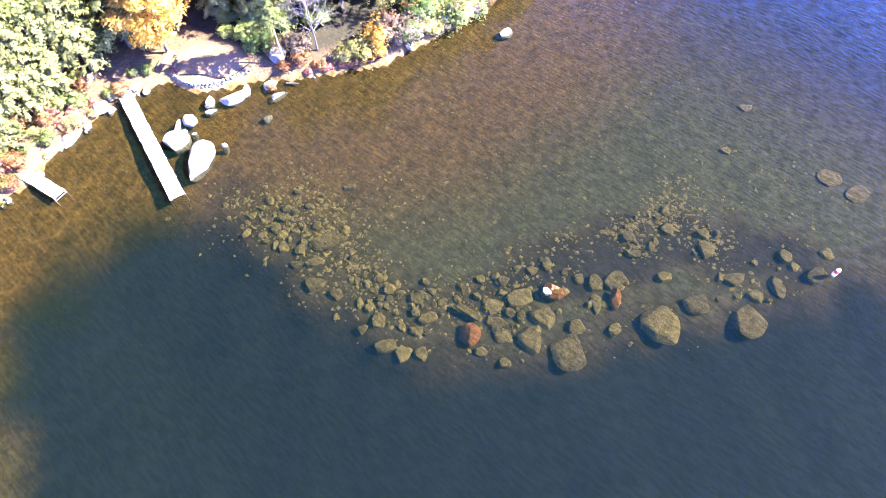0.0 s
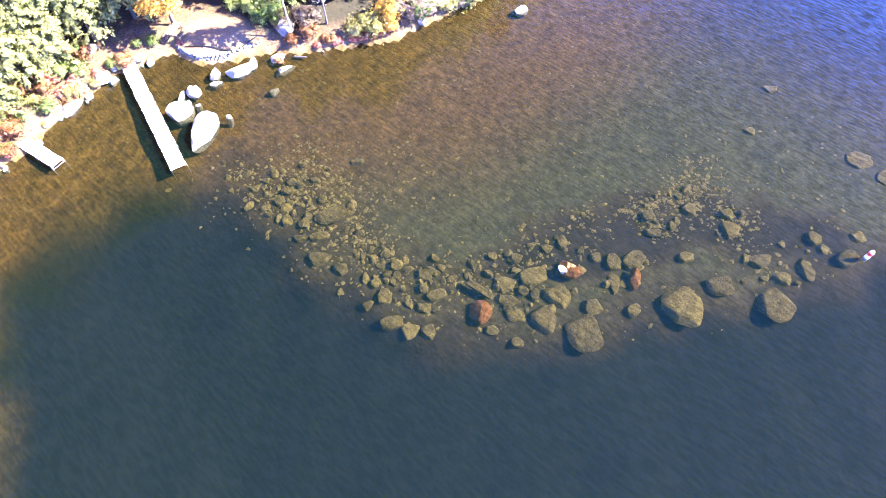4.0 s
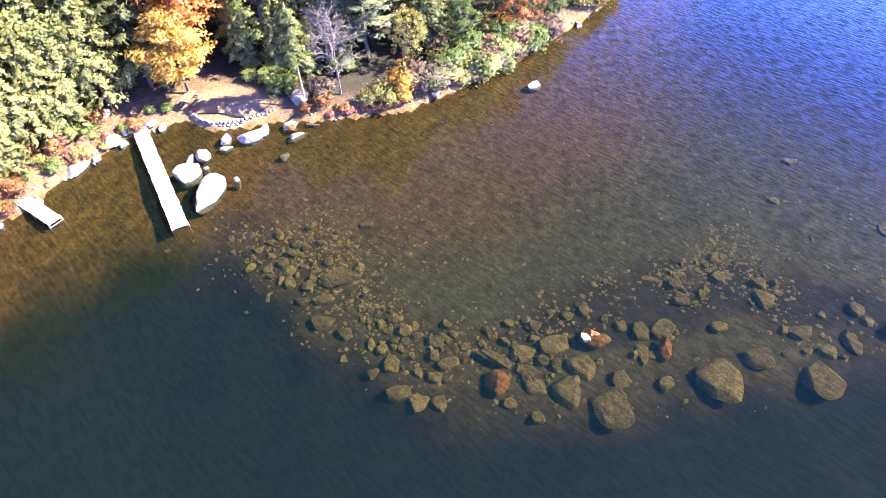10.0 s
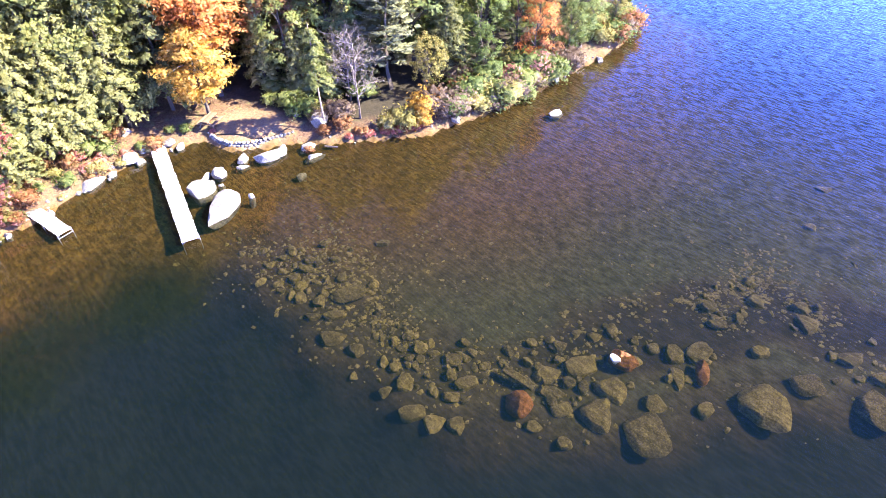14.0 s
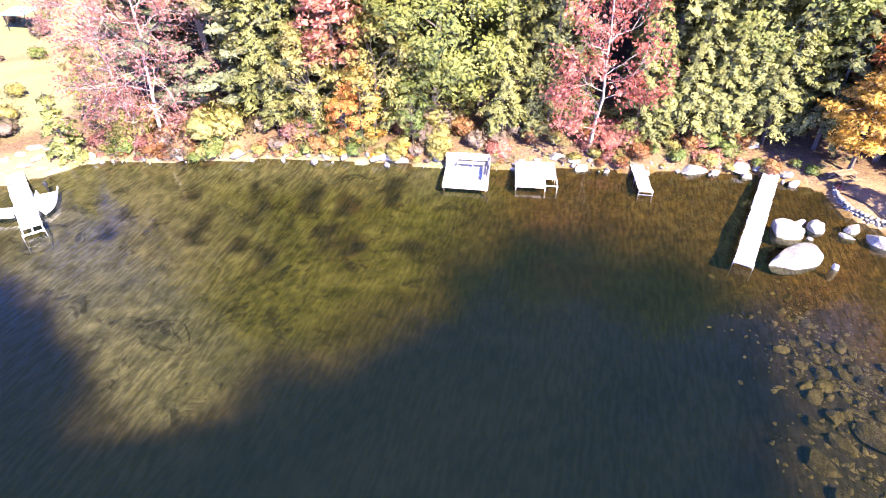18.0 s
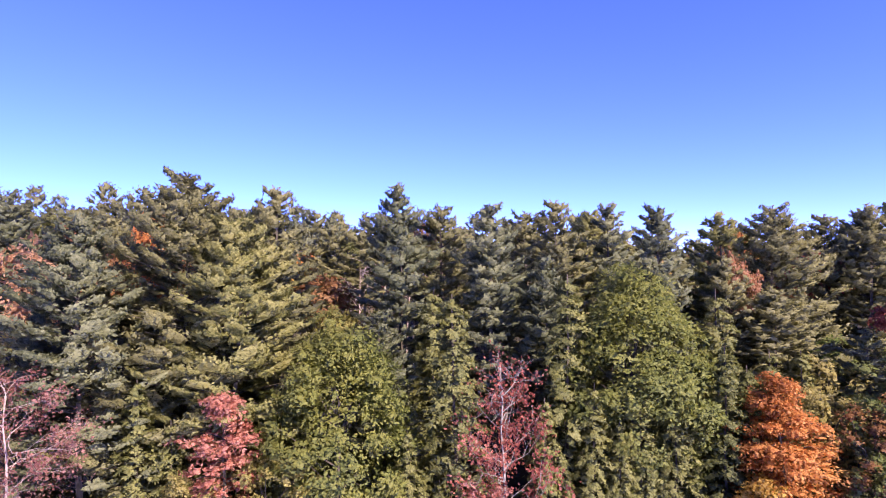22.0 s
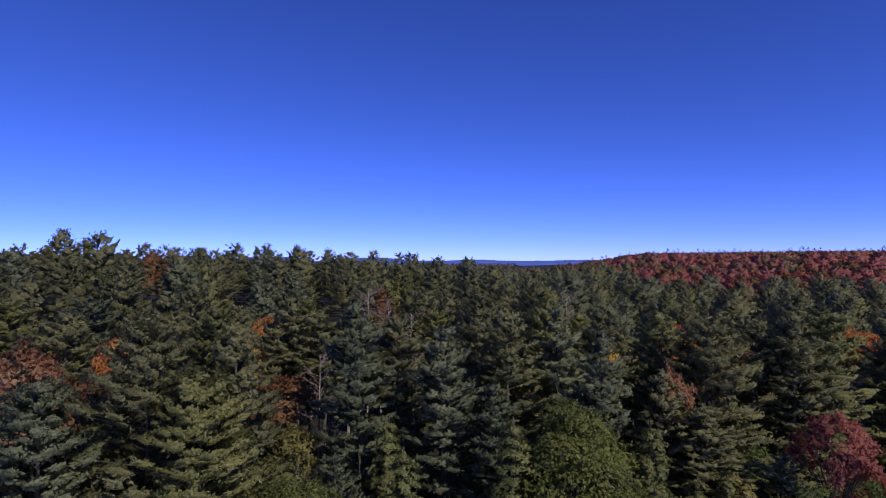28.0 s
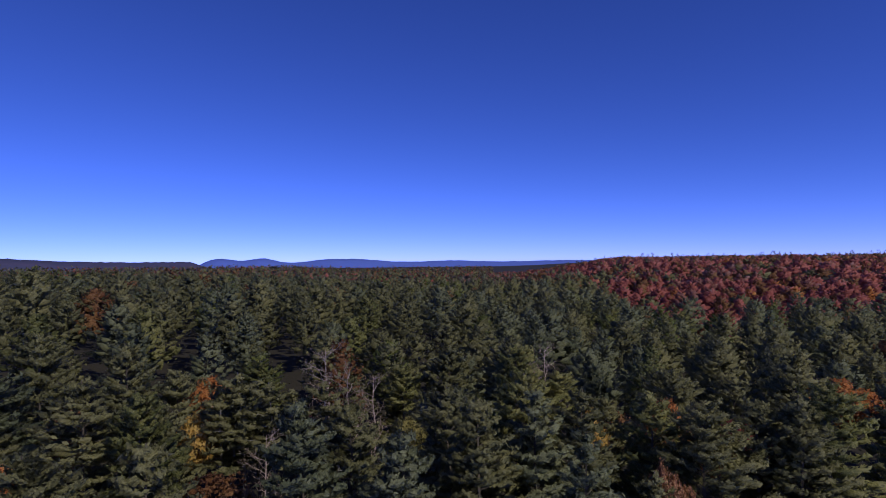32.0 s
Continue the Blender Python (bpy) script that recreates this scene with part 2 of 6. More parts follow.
def ground_material():
    """Lake bed, shore, leaf litter, lawn and far ground; the masks are which sediment, turf or painted depth and tree
    shade lies where.
    """
    k = Nodes("ground", 0.95)
    p = k.world_coord()
    att = k.add("Attribute")
    att.attribute_name = "zones"
    sep = k.add("SeparateColor")
    k.t.links.new(att.outputs["Color"], sep.inputs[0])
    depth_weed_dark, weed, sand = sep.outputs
    att2 = k.add("Attribute")
    att2.attribute_name = "zones2"
    sep2 = k.add("SeparateColor")
    k.t.links.new(att2.outputs["Color"], sep2.inputs[0])
    land, lawn, beach = sep2.outputs
    att3 = k.add("Attribute")
    att3.attribute_name = "canopy_shade"
    wood_shade = att3.outputs["Fac"]
    att4 = k.add("Attribute")
    att4.attribute_name = "sandbar"
    bar = att4.outputs["Fac"]
    n1, n2, n3 = k.noise(p, 0.22, 5, 0.6), k.noise(p, 1.4, 5, 0.65), k.noise(p, 7.0, 4, 0.6)
    vor = k.add("TexVoronoi", Vector=p, Scale=2.6)
    peb = k.span(vor.outputs["Distance"], 0.1, 0.6)
    bed = k.ramp(n2, (0.3, (0.040, 0.019, 0.003)), (0.52, (0.110, 0.060, 0.010)), (0.75, (0.226, 0.135, 0.028)))
    bed = k.mix(k.math("MULTIPLY", peb, 0.4), bed, (0.09, 0.06, 0.025))
    olive = k.ramp(n2, (0.3, (0.028, 0.028, 0.011)), (0.55, (0.060, 0.061, 0.027)), (0.75, (0.096, 0.097, 0.044)))
    bed = k.mix(sand, bed, olive)
    bed = k.mix(k.span(k.noise(p, 4.5, 5, 0.75), 0.5, 0.62, 0, 0.7), bed, (0.03, 0.022, 0.008))
    green = k.ramp(k.noise(p, 0.5, 6, 0.7), (0.34, (0.040, 0.032, 0.006)), (0.47, (0.100, 0.097, 0.016)), (0.7, (0.190, 0.172, 0.048)))
    tan = k.ramp(k.noise(p, 0.8, 6, 0.7), (0.32, (0.085, 0.080, 0.038)), (0.5, (0.180, 0.170, 0.088)), (0.7, (0.290, 0.272, 0.160)))
    green = k.mix(bar, green, tan)
    tufts = k.span(k.noise(p, 0.42, 7, 0.72, 0.8), 0.56, 0.62, 0, 0.75)
    green = k.mix(tufts, green, (0.032, 0.024, 0.006))
    bed = k.mix(weed, bed, green)
    # Light lost in deep water is put into the bed as a near-black colour.
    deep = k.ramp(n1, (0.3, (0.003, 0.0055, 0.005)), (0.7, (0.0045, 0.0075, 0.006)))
    bed = k.mix(depth_weed_dark, bed, deep)
    litter = k.ramp(n3, (0.3, (0.055, 0.03, 0.017)), (0.5, (0.12, 0.07, 0.04)), (0.72, (0.19, 0.125, 0.075)))
    litter = k.mix(k.span(n2, 0.5, 0.65, 0, 0.7), litter, (0.13, 0.13, 0.05))
    turf = k.ramp(n3, (0.3, (0.12, 0.112, 0.045)), (0.7, (0.24, 0.212, 0.115)))
    gravel = k.ramp(n3, (0.3, (0.135, 0.086, 0.046)), (0.7, (0.250, 0.168, 0.092)))
    # Shade beneath the trees is painted as a dark floor colour.
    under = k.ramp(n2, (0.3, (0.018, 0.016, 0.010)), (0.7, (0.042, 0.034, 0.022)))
    litter = k.mix(wood_shade, litter, under)
    earth = k.mix(lawn, litter, turf)
    earth = k.mix(beach, earth, gravel)
    col = k.mix(land, bed, earth)
    h = k.math("ADD", k.math("MULTIPLY", n3, 0.4), k.math("MULTIPLY", peb, 0.3))
    return k.done(col, k.bump(h, 0.6, 0.12))


def water_material():
    k = Nodes("lake_water")
    t = k.t

    def crests(turn, length):
        mp = k.add("Mapping", Vector=k.world_coord((1, 1, 1), turn))
        mp.inputs["Scale"].default_value = (1, 1 / length, 1)
        return mp.outputs[0]

    w1 = k.noise(crests(0.21, 5.5), 4.4, 2, 0.5, 0.15)
    w2 = k.noise(crests(0.42, 3.6), 8.0, 2, 0.5, 0.2)
    calm = k.span(k.noise(k.world_coord(), 0.05, 2), 0.35, 0.65, 0.75, 1.0)
    ripple = k.math("ADD", k.math("MULTIPLY", w1, 0.68), k.math("MULTIPLY", w2, 0.32))
    h = k.math("MULTIPLY", ripple, calm)
    nrm = k.bump(h, 0.5, 0.05)
    # Refracted ripple light is put into the water's tint as light and dark crests.
    clear = k.mix(k.span(ripple, 0.43, 0.57), (0.34, 0.325, 0.262), (0.51, 0.485, 0.385))
    tr = k.add("BsdfTransparent", Color=clear)
    gl = k.add("BsdfGlossy", Color=(1, 1, 1, 1), Roughness=0.04, Normal=nrm)
    lw = k.add("LayerWeight", Blend=0.5, Normal=nrm)
    slope = k.math("MULTIPLY", k.math("POWER", lw.outputs["Facing"], 6.0), 3.1)
    # Mirror strength rises and falls with the ripples, standing in for wave facets.
    gloss = k.math("ADD", k.math("MULTIPLY", slope, k.span(ripple, 0.43, 0.57, 0.4, 1.65)), k.span(ripple, 0.42, 0.58, 0.0055, 0.0095))
    sh = k.add("MixShader")
    murk = k.add("BsdfDiffuse", Color=(0.11, 0.46, 0.42, 1))
    body = k.add("MixShader")
    k.put(body, "0", 0.0056)
    t.links.new(tr.outputs[0], body.inputs[1])
    t.links.new(murk.outputs[0], body.inputs[2])
    t.links.new(gloss, sh.inputs[0])
    t.links.new(body.outputs[0], sh.inputs[1])
    t.links.new(gl.outputs[0], sh.inputs[2])
    t.links.new(sh.outputs[0], k.out.inputs[0])
    return k.m


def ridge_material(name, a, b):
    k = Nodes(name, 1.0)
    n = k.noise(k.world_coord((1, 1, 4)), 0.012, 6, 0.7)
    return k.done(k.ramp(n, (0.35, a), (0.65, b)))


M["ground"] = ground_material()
M["water"] = water_material()


# ---- mesh helpers ----
def build_mesh(name, verts, faces, mats, slots=None, smooth=False, normals=None):
    me = bpy.data.meshes.new(name)
    me.from_pydata(np.asarray(verts, float).tolist(), [], faces.tolist() if isinstance(faces, np.ndarray) else faces)
    for m in mats if isinstance(mats, (list, tuple)) else [mats]:
        me.materials.append(m)
    if slots is not None:
        me.polygons.foreach_set("material_index", np.asarray(slots, np.int32))
    if smooth:
        me.polygons.foreach_set("use_smooth", np.ones(len(me.polygons), bool))
    if normals is not None:
        me.polygons.foreach_set("use_smooth", np.ones(len(me.polygons), bool))
        at = me.attributes.new("custom_normal", "FLOAT_VECTOR", "POINT")
        at.data.foreach_set("vector", np.asarray(normals, np.float32).ravel())
    me.update()
    return me


def part(name, data, parent=None, label=""):
    ob = new(name, data)
    if parent is not None:
        ob.parent = parent
    return tagged(ob, label)


def from_bm(bm, name, mat, smooth=False):
    me = bpy.data.meshes.new(name)
    bm.normal_update()
    bm.to_mesh(me)
    bm.free()
    me.materials.append(mat)
    if smooth:
        me.polygons.foreach_set("use_smooth", np.ones(len(me.polygons), bool))
    return me


def box_bm(x, y, z, centre=(0, 0, 0), bevel=0.0, bm=None):
    bm = bm or bmesh.new()
    r = bmesh.ops.create_cube(bm, size=1, matrix=Matrix.Translation(centre) @ Matrix.Diagonal((x, y, z, 1)))
    if bevel:
        edges = list({e for v in r["verts"] for e in v.link_edges})
        bmesh.ops.bevel(bm, geom=edges, offset=bevel, segments=1, affect="EDGES")
    return bm


def rod_bm(a, b, r, sides=8, bm=None, r2=None):
    bm = bm or bmesh.new()
    a, b = Vector(a), Vector(b)
    m = Matrix.Translation((a + b) / 2) @ (b - a).to_track_quat("Z", "Y").to_matrix().to_4x4()
    bmesh.ops.create_cone(bm, cap_ends=True, segments=sides, radius1=r, radius2=r if r2 is None else r2, depth=(b - a).length, matrix=m)
    return bm


# ---- the lie of the land ----
SHORE = np.array([
    (-900, -500), (-300, -60), (-120, 8), (-60, 31), (-45, 36.5), (-38, 38.6), (-35.1, 40.3), (-33.6, 41.9), (-31.5, 43.1), (-28, 43.2), (-25.6, 43.1),
    (-22.1, 43.6), (-19, 44.1), (-15.4, 44.3), (-11.7, 44.3), (-8, 44.0), (-4, 43.9), (1, 43.8), (6.4, 44.3), (11, 44.0), (15.8, 44.4),
    (21.4, 44.2), (24.2, 43.0), (26.3, 41.8), (26.3, 40.2), (26.4, 38.7), (27.2, 37.4), (28.3, 36.4), (29.8, 35.2), (31.0, 33.6), (33.0, 30.6), (35.2, 28.4), (37.9, 25.2), (41.4, 23.9),
    (47.7, 21.2), (53, 20.0), (57.9, 18.9), (64.2, 17.5), (72, 17.5), (77, 24), (90, 45), (150, 80), (400, 150), (900, 260), (4600, 900)])
DEEP = np.array([
    (-33.8, 32.6), (-31.3, 29.6), (-29.2, 28.1), (-26.9, 26.7), (-24.6, 24.0), (-22.9, 22.0), (-20.9, 19.4), (-19.0, 18.5), (-16.3, 18.6), (-15.0, 20.4), (-12.3, 22.2),
    (-9.5, 24.1), (-6.5, 26.5), (-3.2, 29.4), (-2.0, 33.3), (-0.6, 36.2), (3.1, 37.0), (8.9, 36.6), (12.4, 35.4), (15.2, 32.4), (16.8, 26.9), (16.0, 22.6), (14.6, 18.4),
    (14.6, 13.6), (14.0, 11.0), (14.6, 8.2), (16.6, 4.4), (19.2, -0.6), (22.5, -2.8), (25.5, -6.8), (29.5, -11.5), (40, -22), (140, -70),
    (900, -300), (900, -1500), (-900, -1500), (-900, -560), (-200, -90), (-70, 16), (-42, 31.5), (-36, 33.5)])

REEF_LINE = np.array([(19.5, 29), (18.6, 26), (18.4, 22), (17.4, 17), (17, 12), (19, 8.4), (22, 5.4), (25.6, 3.2), (29, -0.5), (32, -4), (34, -8), (35.5, -13)])


def seg_distance(px, py, pts, closed=False):
    """Distance of points to a polyline."""
    best = np.full(px.shape, 1e9)
    ends = np.roll(pts, -1, 0) if closed else pts[1:]
    for (ax, ay), (bx, by) in zip(pts, ends):
        dx, dy = bx - ax, by - ay
        u = np.clip(((px - ax) * dx + (py - ay) * dy) / (dx * dx + dy * dy), 0, 1)
        best = np.minimum(best, np.hypot(px - ax - u * dx, py - ay - u * dy))
    return best


def inside(px, py, pts):
    res = np.zeros(px.shape, bool)
    for (ax, ay), (bx, by) in zip(pts, np.roll(pts, -1, 0)):
        if ay != by:
            res ^= ((ay > py) != (by > py)) & (px < (bx - ax) * (py - ay) / (by - ay) + ax)
    return res


LAND_RING = np.vstack([SHORE, [(4600, 6000), (-4600, 6000), (-4600, -500)]])


def smooth01(v, a, b):
    t = np.clip((np.asarray(v, float) - a) / (b - a), 0, 1)
    return t * t * (3 - 2 * t)


def wobble(x, y, s, seed=0.0):
    """Cheap smooth unevenness between about -1 and 1."""
    return (np.sin(x * s + 1.7 * np.sin(y * s * 0.8 + seed) + seed * 3.1) + np.sin(y * s * 1.3 + 1.9 * np.sin(x * s * 0.7 - seed)) ) * 0.5


def shore_distance(x, y):
    x, y = np.asarray(x, float), np.asarray(y, float)
    d = seg_distance(x, y, SHORE)
    return np.where(inside(x, y, LAND_RING), d, -d)


def ground_z(x, y):
    x, y = np.asarray(x, float), np.asarray(y, float)
    d = shore_distance(x, y) + 0.25 * wobble(x, y, 1.1, 2.0)
    s = seg_distance(x, y, DEEP, True) * np.where(inside(x, y, DEEP), 1, -1) + 0.8 * wobble(x, y, 0.6, 1.0)
    bank = np.where(d < 0, 0, 0.22 + 0.75 * smooth01(d, 0, 2.5) + 0.035 * np.clip(d - 2, 0, 90))
    hill = 28 * smooth01(np.hypot(x, y), 260, 900) * smooth01(np.degrees(np.arctan2(x, np.maximum(y, 1))), 18, 30) * (1 + 0.06 * wobble(x, y, 0.012, 4))
    rise = 1.5 * smooth01(d, 120, 500) * (0.6 + 0.4 * wobble(x, y, 0.009, 2))
    swell = 10 * smooth01(d, 52, 135) * (1 - 0.62 * smooth01(np.hypot(x, y), 190, 380)) * smooth01(95 - x, 0, 95)
    west = 4 * smooth01(-x, 5, 60) * smooth01(d, 20, 90)
    land = bank + hill + rise + swell + west + 0.1 * wobble(x, y, 0.9, 5) * smooth01(d, 1, 4)
    depth = np.minimum(0.2 + 0.12 * np.maximum(-d, 0), 0.9) + 0.10 * wobble(x, y, 0.8, 3) * smooth01(-d, 0, 3)
    depth = depth + 0.9 * smooth01(s, -0.5, 2.5) + 1.6 * smooth01(s, 1.0, 16)
    depth = depth + 1.6 * smooth01(x - 0.4 * y, 34, 75) * smooth01(-d, 3, 16)
    reef = smooth01(4.2 - seg_distance(x, y, REEF_LINE) + 0.6 * wobble(x, y, 0.9, 6), 0, 3.2)
    depth = depth * (1 - reef) + np.minimum(depth, 0.9 + 0.12 * wobble(x, y, 1.3, 8)) * reef
    return np.where(d >= 0, land, -depth)


def steps(lo, hi, fine_lo, fine_hi, step, grow=1.28):
    mid = list(np.arange(fine_lo, fine_hi + step / 2, step))
    up, v, g = [], fine_hi, step
    while v < hi:
        g *= grow
        v += g
        up.append(min(v, hi))
    down, v, g = [], fine_lo, step
    while v > lo:
        g *= grow
        v -= g
        down.append(max(v, lo))
    return np.array(down[::-1] + mid + up)


gx = steps(-4400, 4400, -46, 80, 0.6, 1.22)
gy = steps(-1500, 4400, -22, 66, 0.6, 1.16)
GX, GY = np.meshgrid(gx, gy)
GZ = ground_z(GX, GY)
nx, ny = len(gx), len(gy)
idx = np.arange(nx * ny).reshape(ny, nx)
quads = np.stack([idx[:-1, :-1], idx[:-1, 1:], idx[1:, 1:], idx[1:, :-1]], -1).reshape(-1, 4)
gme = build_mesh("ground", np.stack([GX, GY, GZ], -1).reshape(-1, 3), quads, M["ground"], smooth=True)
gd = shore_distance(GX, GY)
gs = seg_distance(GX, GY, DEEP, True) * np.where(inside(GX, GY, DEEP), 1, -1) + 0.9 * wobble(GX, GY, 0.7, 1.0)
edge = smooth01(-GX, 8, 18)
# deep-water dimming painted into the bed, also round the reef and out east
depth_weed_dark = np.maximum(smooth01(gs, -3.4 + 2.3 * edge, 2.2 - 1.0 * edge + 0.5 * smooth01(GY, 22, 31) * smooth01(GX, -4, 1)), (0.42 + 0.36 * smooth01(GX - 0.3 * GY, 17.5, 23)) * smooth01(3.8 - seg_distance(GX, GY, REEF_LINE) + wobble(GX, GY, 0.9, 7), 0, 2.6))
depth_weed_dark = np.maximum(depth_weed_dark, 0.8 * smooth01(GX - 0.25 * GY + 2 * wobble(GX, GY, 0.15, 3), 42, 72) * smooth01(-gd, 4, 12))
# dark weed patches on the western bed
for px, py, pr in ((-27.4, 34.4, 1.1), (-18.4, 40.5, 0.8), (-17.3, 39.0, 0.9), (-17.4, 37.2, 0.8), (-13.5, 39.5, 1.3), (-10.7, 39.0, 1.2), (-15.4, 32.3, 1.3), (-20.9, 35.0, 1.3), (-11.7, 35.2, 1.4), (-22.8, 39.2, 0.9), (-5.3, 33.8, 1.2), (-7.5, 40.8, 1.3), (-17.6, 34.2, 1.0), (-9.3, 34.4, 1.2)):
    depth_weed_dark = np.maximum(depth_weed_dark, 0.72 * smooth01(pr - np.hypot((GX - px) * 1.2, (GY - py) * 0.7) + 0.5 * wobble(GX, GY, 1.9, px), 0, 0.6))
weed = smooth01(-GX, -4, 3) * (1 - depth_weed_dark)
sand = smooth01(-gd, 9, 22) * smooth01(GX, 10, 16) * (1 - depth_weed_dark)
land_mask = smooth01(gd + 0.3 * wobble(GX, GY, 2.1, 2), -0.15, 0.25)
lawn = smooth01(-GX + 0.5 * wobble(GX, GY, 0.6, 3), 36, 39) * smooth01(gd, 5, 8) * smooth01(110 - GY, 0, 15)
beach = np.clip(smooth01(3.9 - np.hypot((GX - 28.6) * 0.9, (GY - 39.0) * 1.0), 0, 1.6) + smooth01(-GX, 33, 35) * smooth01(4.0 - gd, 0, 1.5) + smooth01(0.9 - gd, 0, 0.6) * 0.3 + smooth01(0.9 - np.abs(GX + 21.2 + 0.12 * (GY - 44)), 0, 0.5) * smooth01(gd, 0, 1) * smooth01(50 - GY, 0, 2) + smooth01(1.6 - np.abs((GY - 60.5) - (GX + 48.5) * 0.75), 0, 0.6) * smooth01(-GX, 40, 44), 0, 1)
for nm, chans in (("zones", (depth_weed_dark, weed, sand)), ("zones2", (land_mask, lawn, beach))):
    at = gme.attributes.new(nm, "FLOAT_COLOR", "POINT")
    at.data.foreach_set("color", np.stack([*chans, np.ones_like(depth_weed_dark)], -1).astype(np.float32).ravel())
at = gme.attributes.new("sandbar", "FLOAT", "POINT")
bar = smooth01(-GX + 0.35 * (30 - GY) + 1.5 * wobble(GX, GY, 0.35, 4), 13, 23)
bar = np.maximum(bar, 0.85 * smooth01(5.5 + gd + wobble(GX, GY, 0.5, 9), 0, 4) * smooth01(-GX, -1, 6))
at.data.foreach_set("value", bar.astype(np.float32).ravel())
# painted tree shade: deep in the forest and over the wooded point
at = gme.attributes.new("canopy_shade", "FLOAT", "POINT")
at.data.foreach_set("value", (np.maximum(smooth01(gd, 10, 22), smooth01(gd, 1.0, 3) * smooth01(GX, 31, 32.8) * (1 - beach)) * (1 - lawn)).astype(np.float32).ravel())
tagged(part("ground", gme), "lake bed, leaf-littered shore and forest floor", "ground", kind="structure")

wx, wy = steps(-4300, 4300, -60, 100, 20, 1.6), steps(-1400, 900, -60, 60, 20, 1.6)
WX, WY = np.meshgrid(wx, wy)
wi = np.arange(WX.size).reshape(WX.shape)
wq = np.stack([wi[:-1, :-1], wi[:-1, 1:], wi[1:, 1:], wi[1:, :-1]], -1).reshape(-1, 4)
tagged(part("water", build_mesh("water", np.stack([WX, WY, 0 * WX], -1).reshape(-1, 3), wq, M["water"])), "clear rippled lake water over a brown bed", "water", kind="structure")


# ---- trees: makers of meshes ----
def unit(v):
    return v / np.maximum(np.linalg.norm(v, axis=-1, keepdims=True), 1e-9)


def facing(v, n):
    """Turns each face's corners so that it faces the soft normal n given for it; v is faces x corners x 3."""
    g = np.cross(v[:, 1] - v[:, 0], v[:, 2] - v[:, 0])
    back = (g * n).sum(-1) < 0
    v[back] = v[back][:, ::-1]
    return v


def leaf_quads(rng, centres, size, flat=0.5, soft=None):
    n = len(centres)
    nrm = unit(rng.normal(size=(n, 3)) * (1, 1, 1) + (0, 0, flat))
    u = unit(np.cross(nrm, rng.normal(size=(n, 3))))
    w = np.cross(nrm, u)
    s = size * rng.uniform(0.6, 1.35, (n, 1))
    u, w = u * s, w * s * 0.68
    v = np.stack([centres + u, centres + w * 1.0 + u * 0.1, centres - u, centres - w + u * 0.1], 1)
    sn = unit((nrm if soft is None else soft) + 0.3 * rng.normal(size=(n, 3)))
    v = facing(v, sn).reshape(-1, 3)
    return v, np.arange(len(v)).reshape(-1, 4), np.repeat(sn, 4, 0)


def clumps(rng, centres, outs, sizes, rough=0.36, lift=0.3, coarse=False):
    """Spiky uneven tufts of foliage: one star each of twenty faces, or eight if coarse, long side along outs; sizes are half-sizes out, across, up."""
    if coarse:
        base = np.array([(1, 0, 0), (-1, 0, 0), (0, 1, 0), (0, -1, 0), (0, 0, 1), (0, 0, -1)], float)
        tri = np.array([(0, 2, 4), (2, 1, 4), (1, 3, 4), (3, 0, 4), (2, 0, 5), (1, 2, 5), (3, 1, 5), (0, 3, 5)])
    else:
        bm = bmesh.new()
        bmesh.ops.create_icosphere(bm, subdivisions=1, radius=1)
        base = np.array([v.co[:] for v in bm.verts])
        tri = np.array([[v.index for v in f.verts] for f in bm.faces])
        bm.free()
    n, k = len(centres), len(base)
    o = unit(outs)
    s = unit(np.cross(np.broadcast_to((0, 0, 1.0), o.shape), o))
    up = np.cross(o, s)
    sz = np.asarray(sizes, float).reshape(-1, 1, 3) * np.ones((n, 1, 3))
    spike = np.where(rng.random((n, k, 1)) < 0.5, rng.uniform(1.05, 1.25 + 1.1 * rough, (n, k, 1)), rng.uniform(0.95 - 1.3 * rough, 0.9, (n, k, 1)))
    p = base[None] * spike * sz
    v = centres[:, None] + p[..., :1] * o[:, None] + p[..., 1:2] * s[:, None] + p[..., 2:] * up[:, None]
    q = base[None] / sz
    nr = unit(q[..., :1] * o[:, None] + q[..., 1:2] * s[:, None] + q[..., 2:] * up[:, None])
    nr = unit(nr + (0, 0, lift) + 0.25 * rng.normal(size=nr.shape))
    f = (np.arange(n) * k)[:, None, None] + tri[None]
    return v.reshape(-1, 3), f.reshape(-1, 3), nr.reshape(-1, 3)


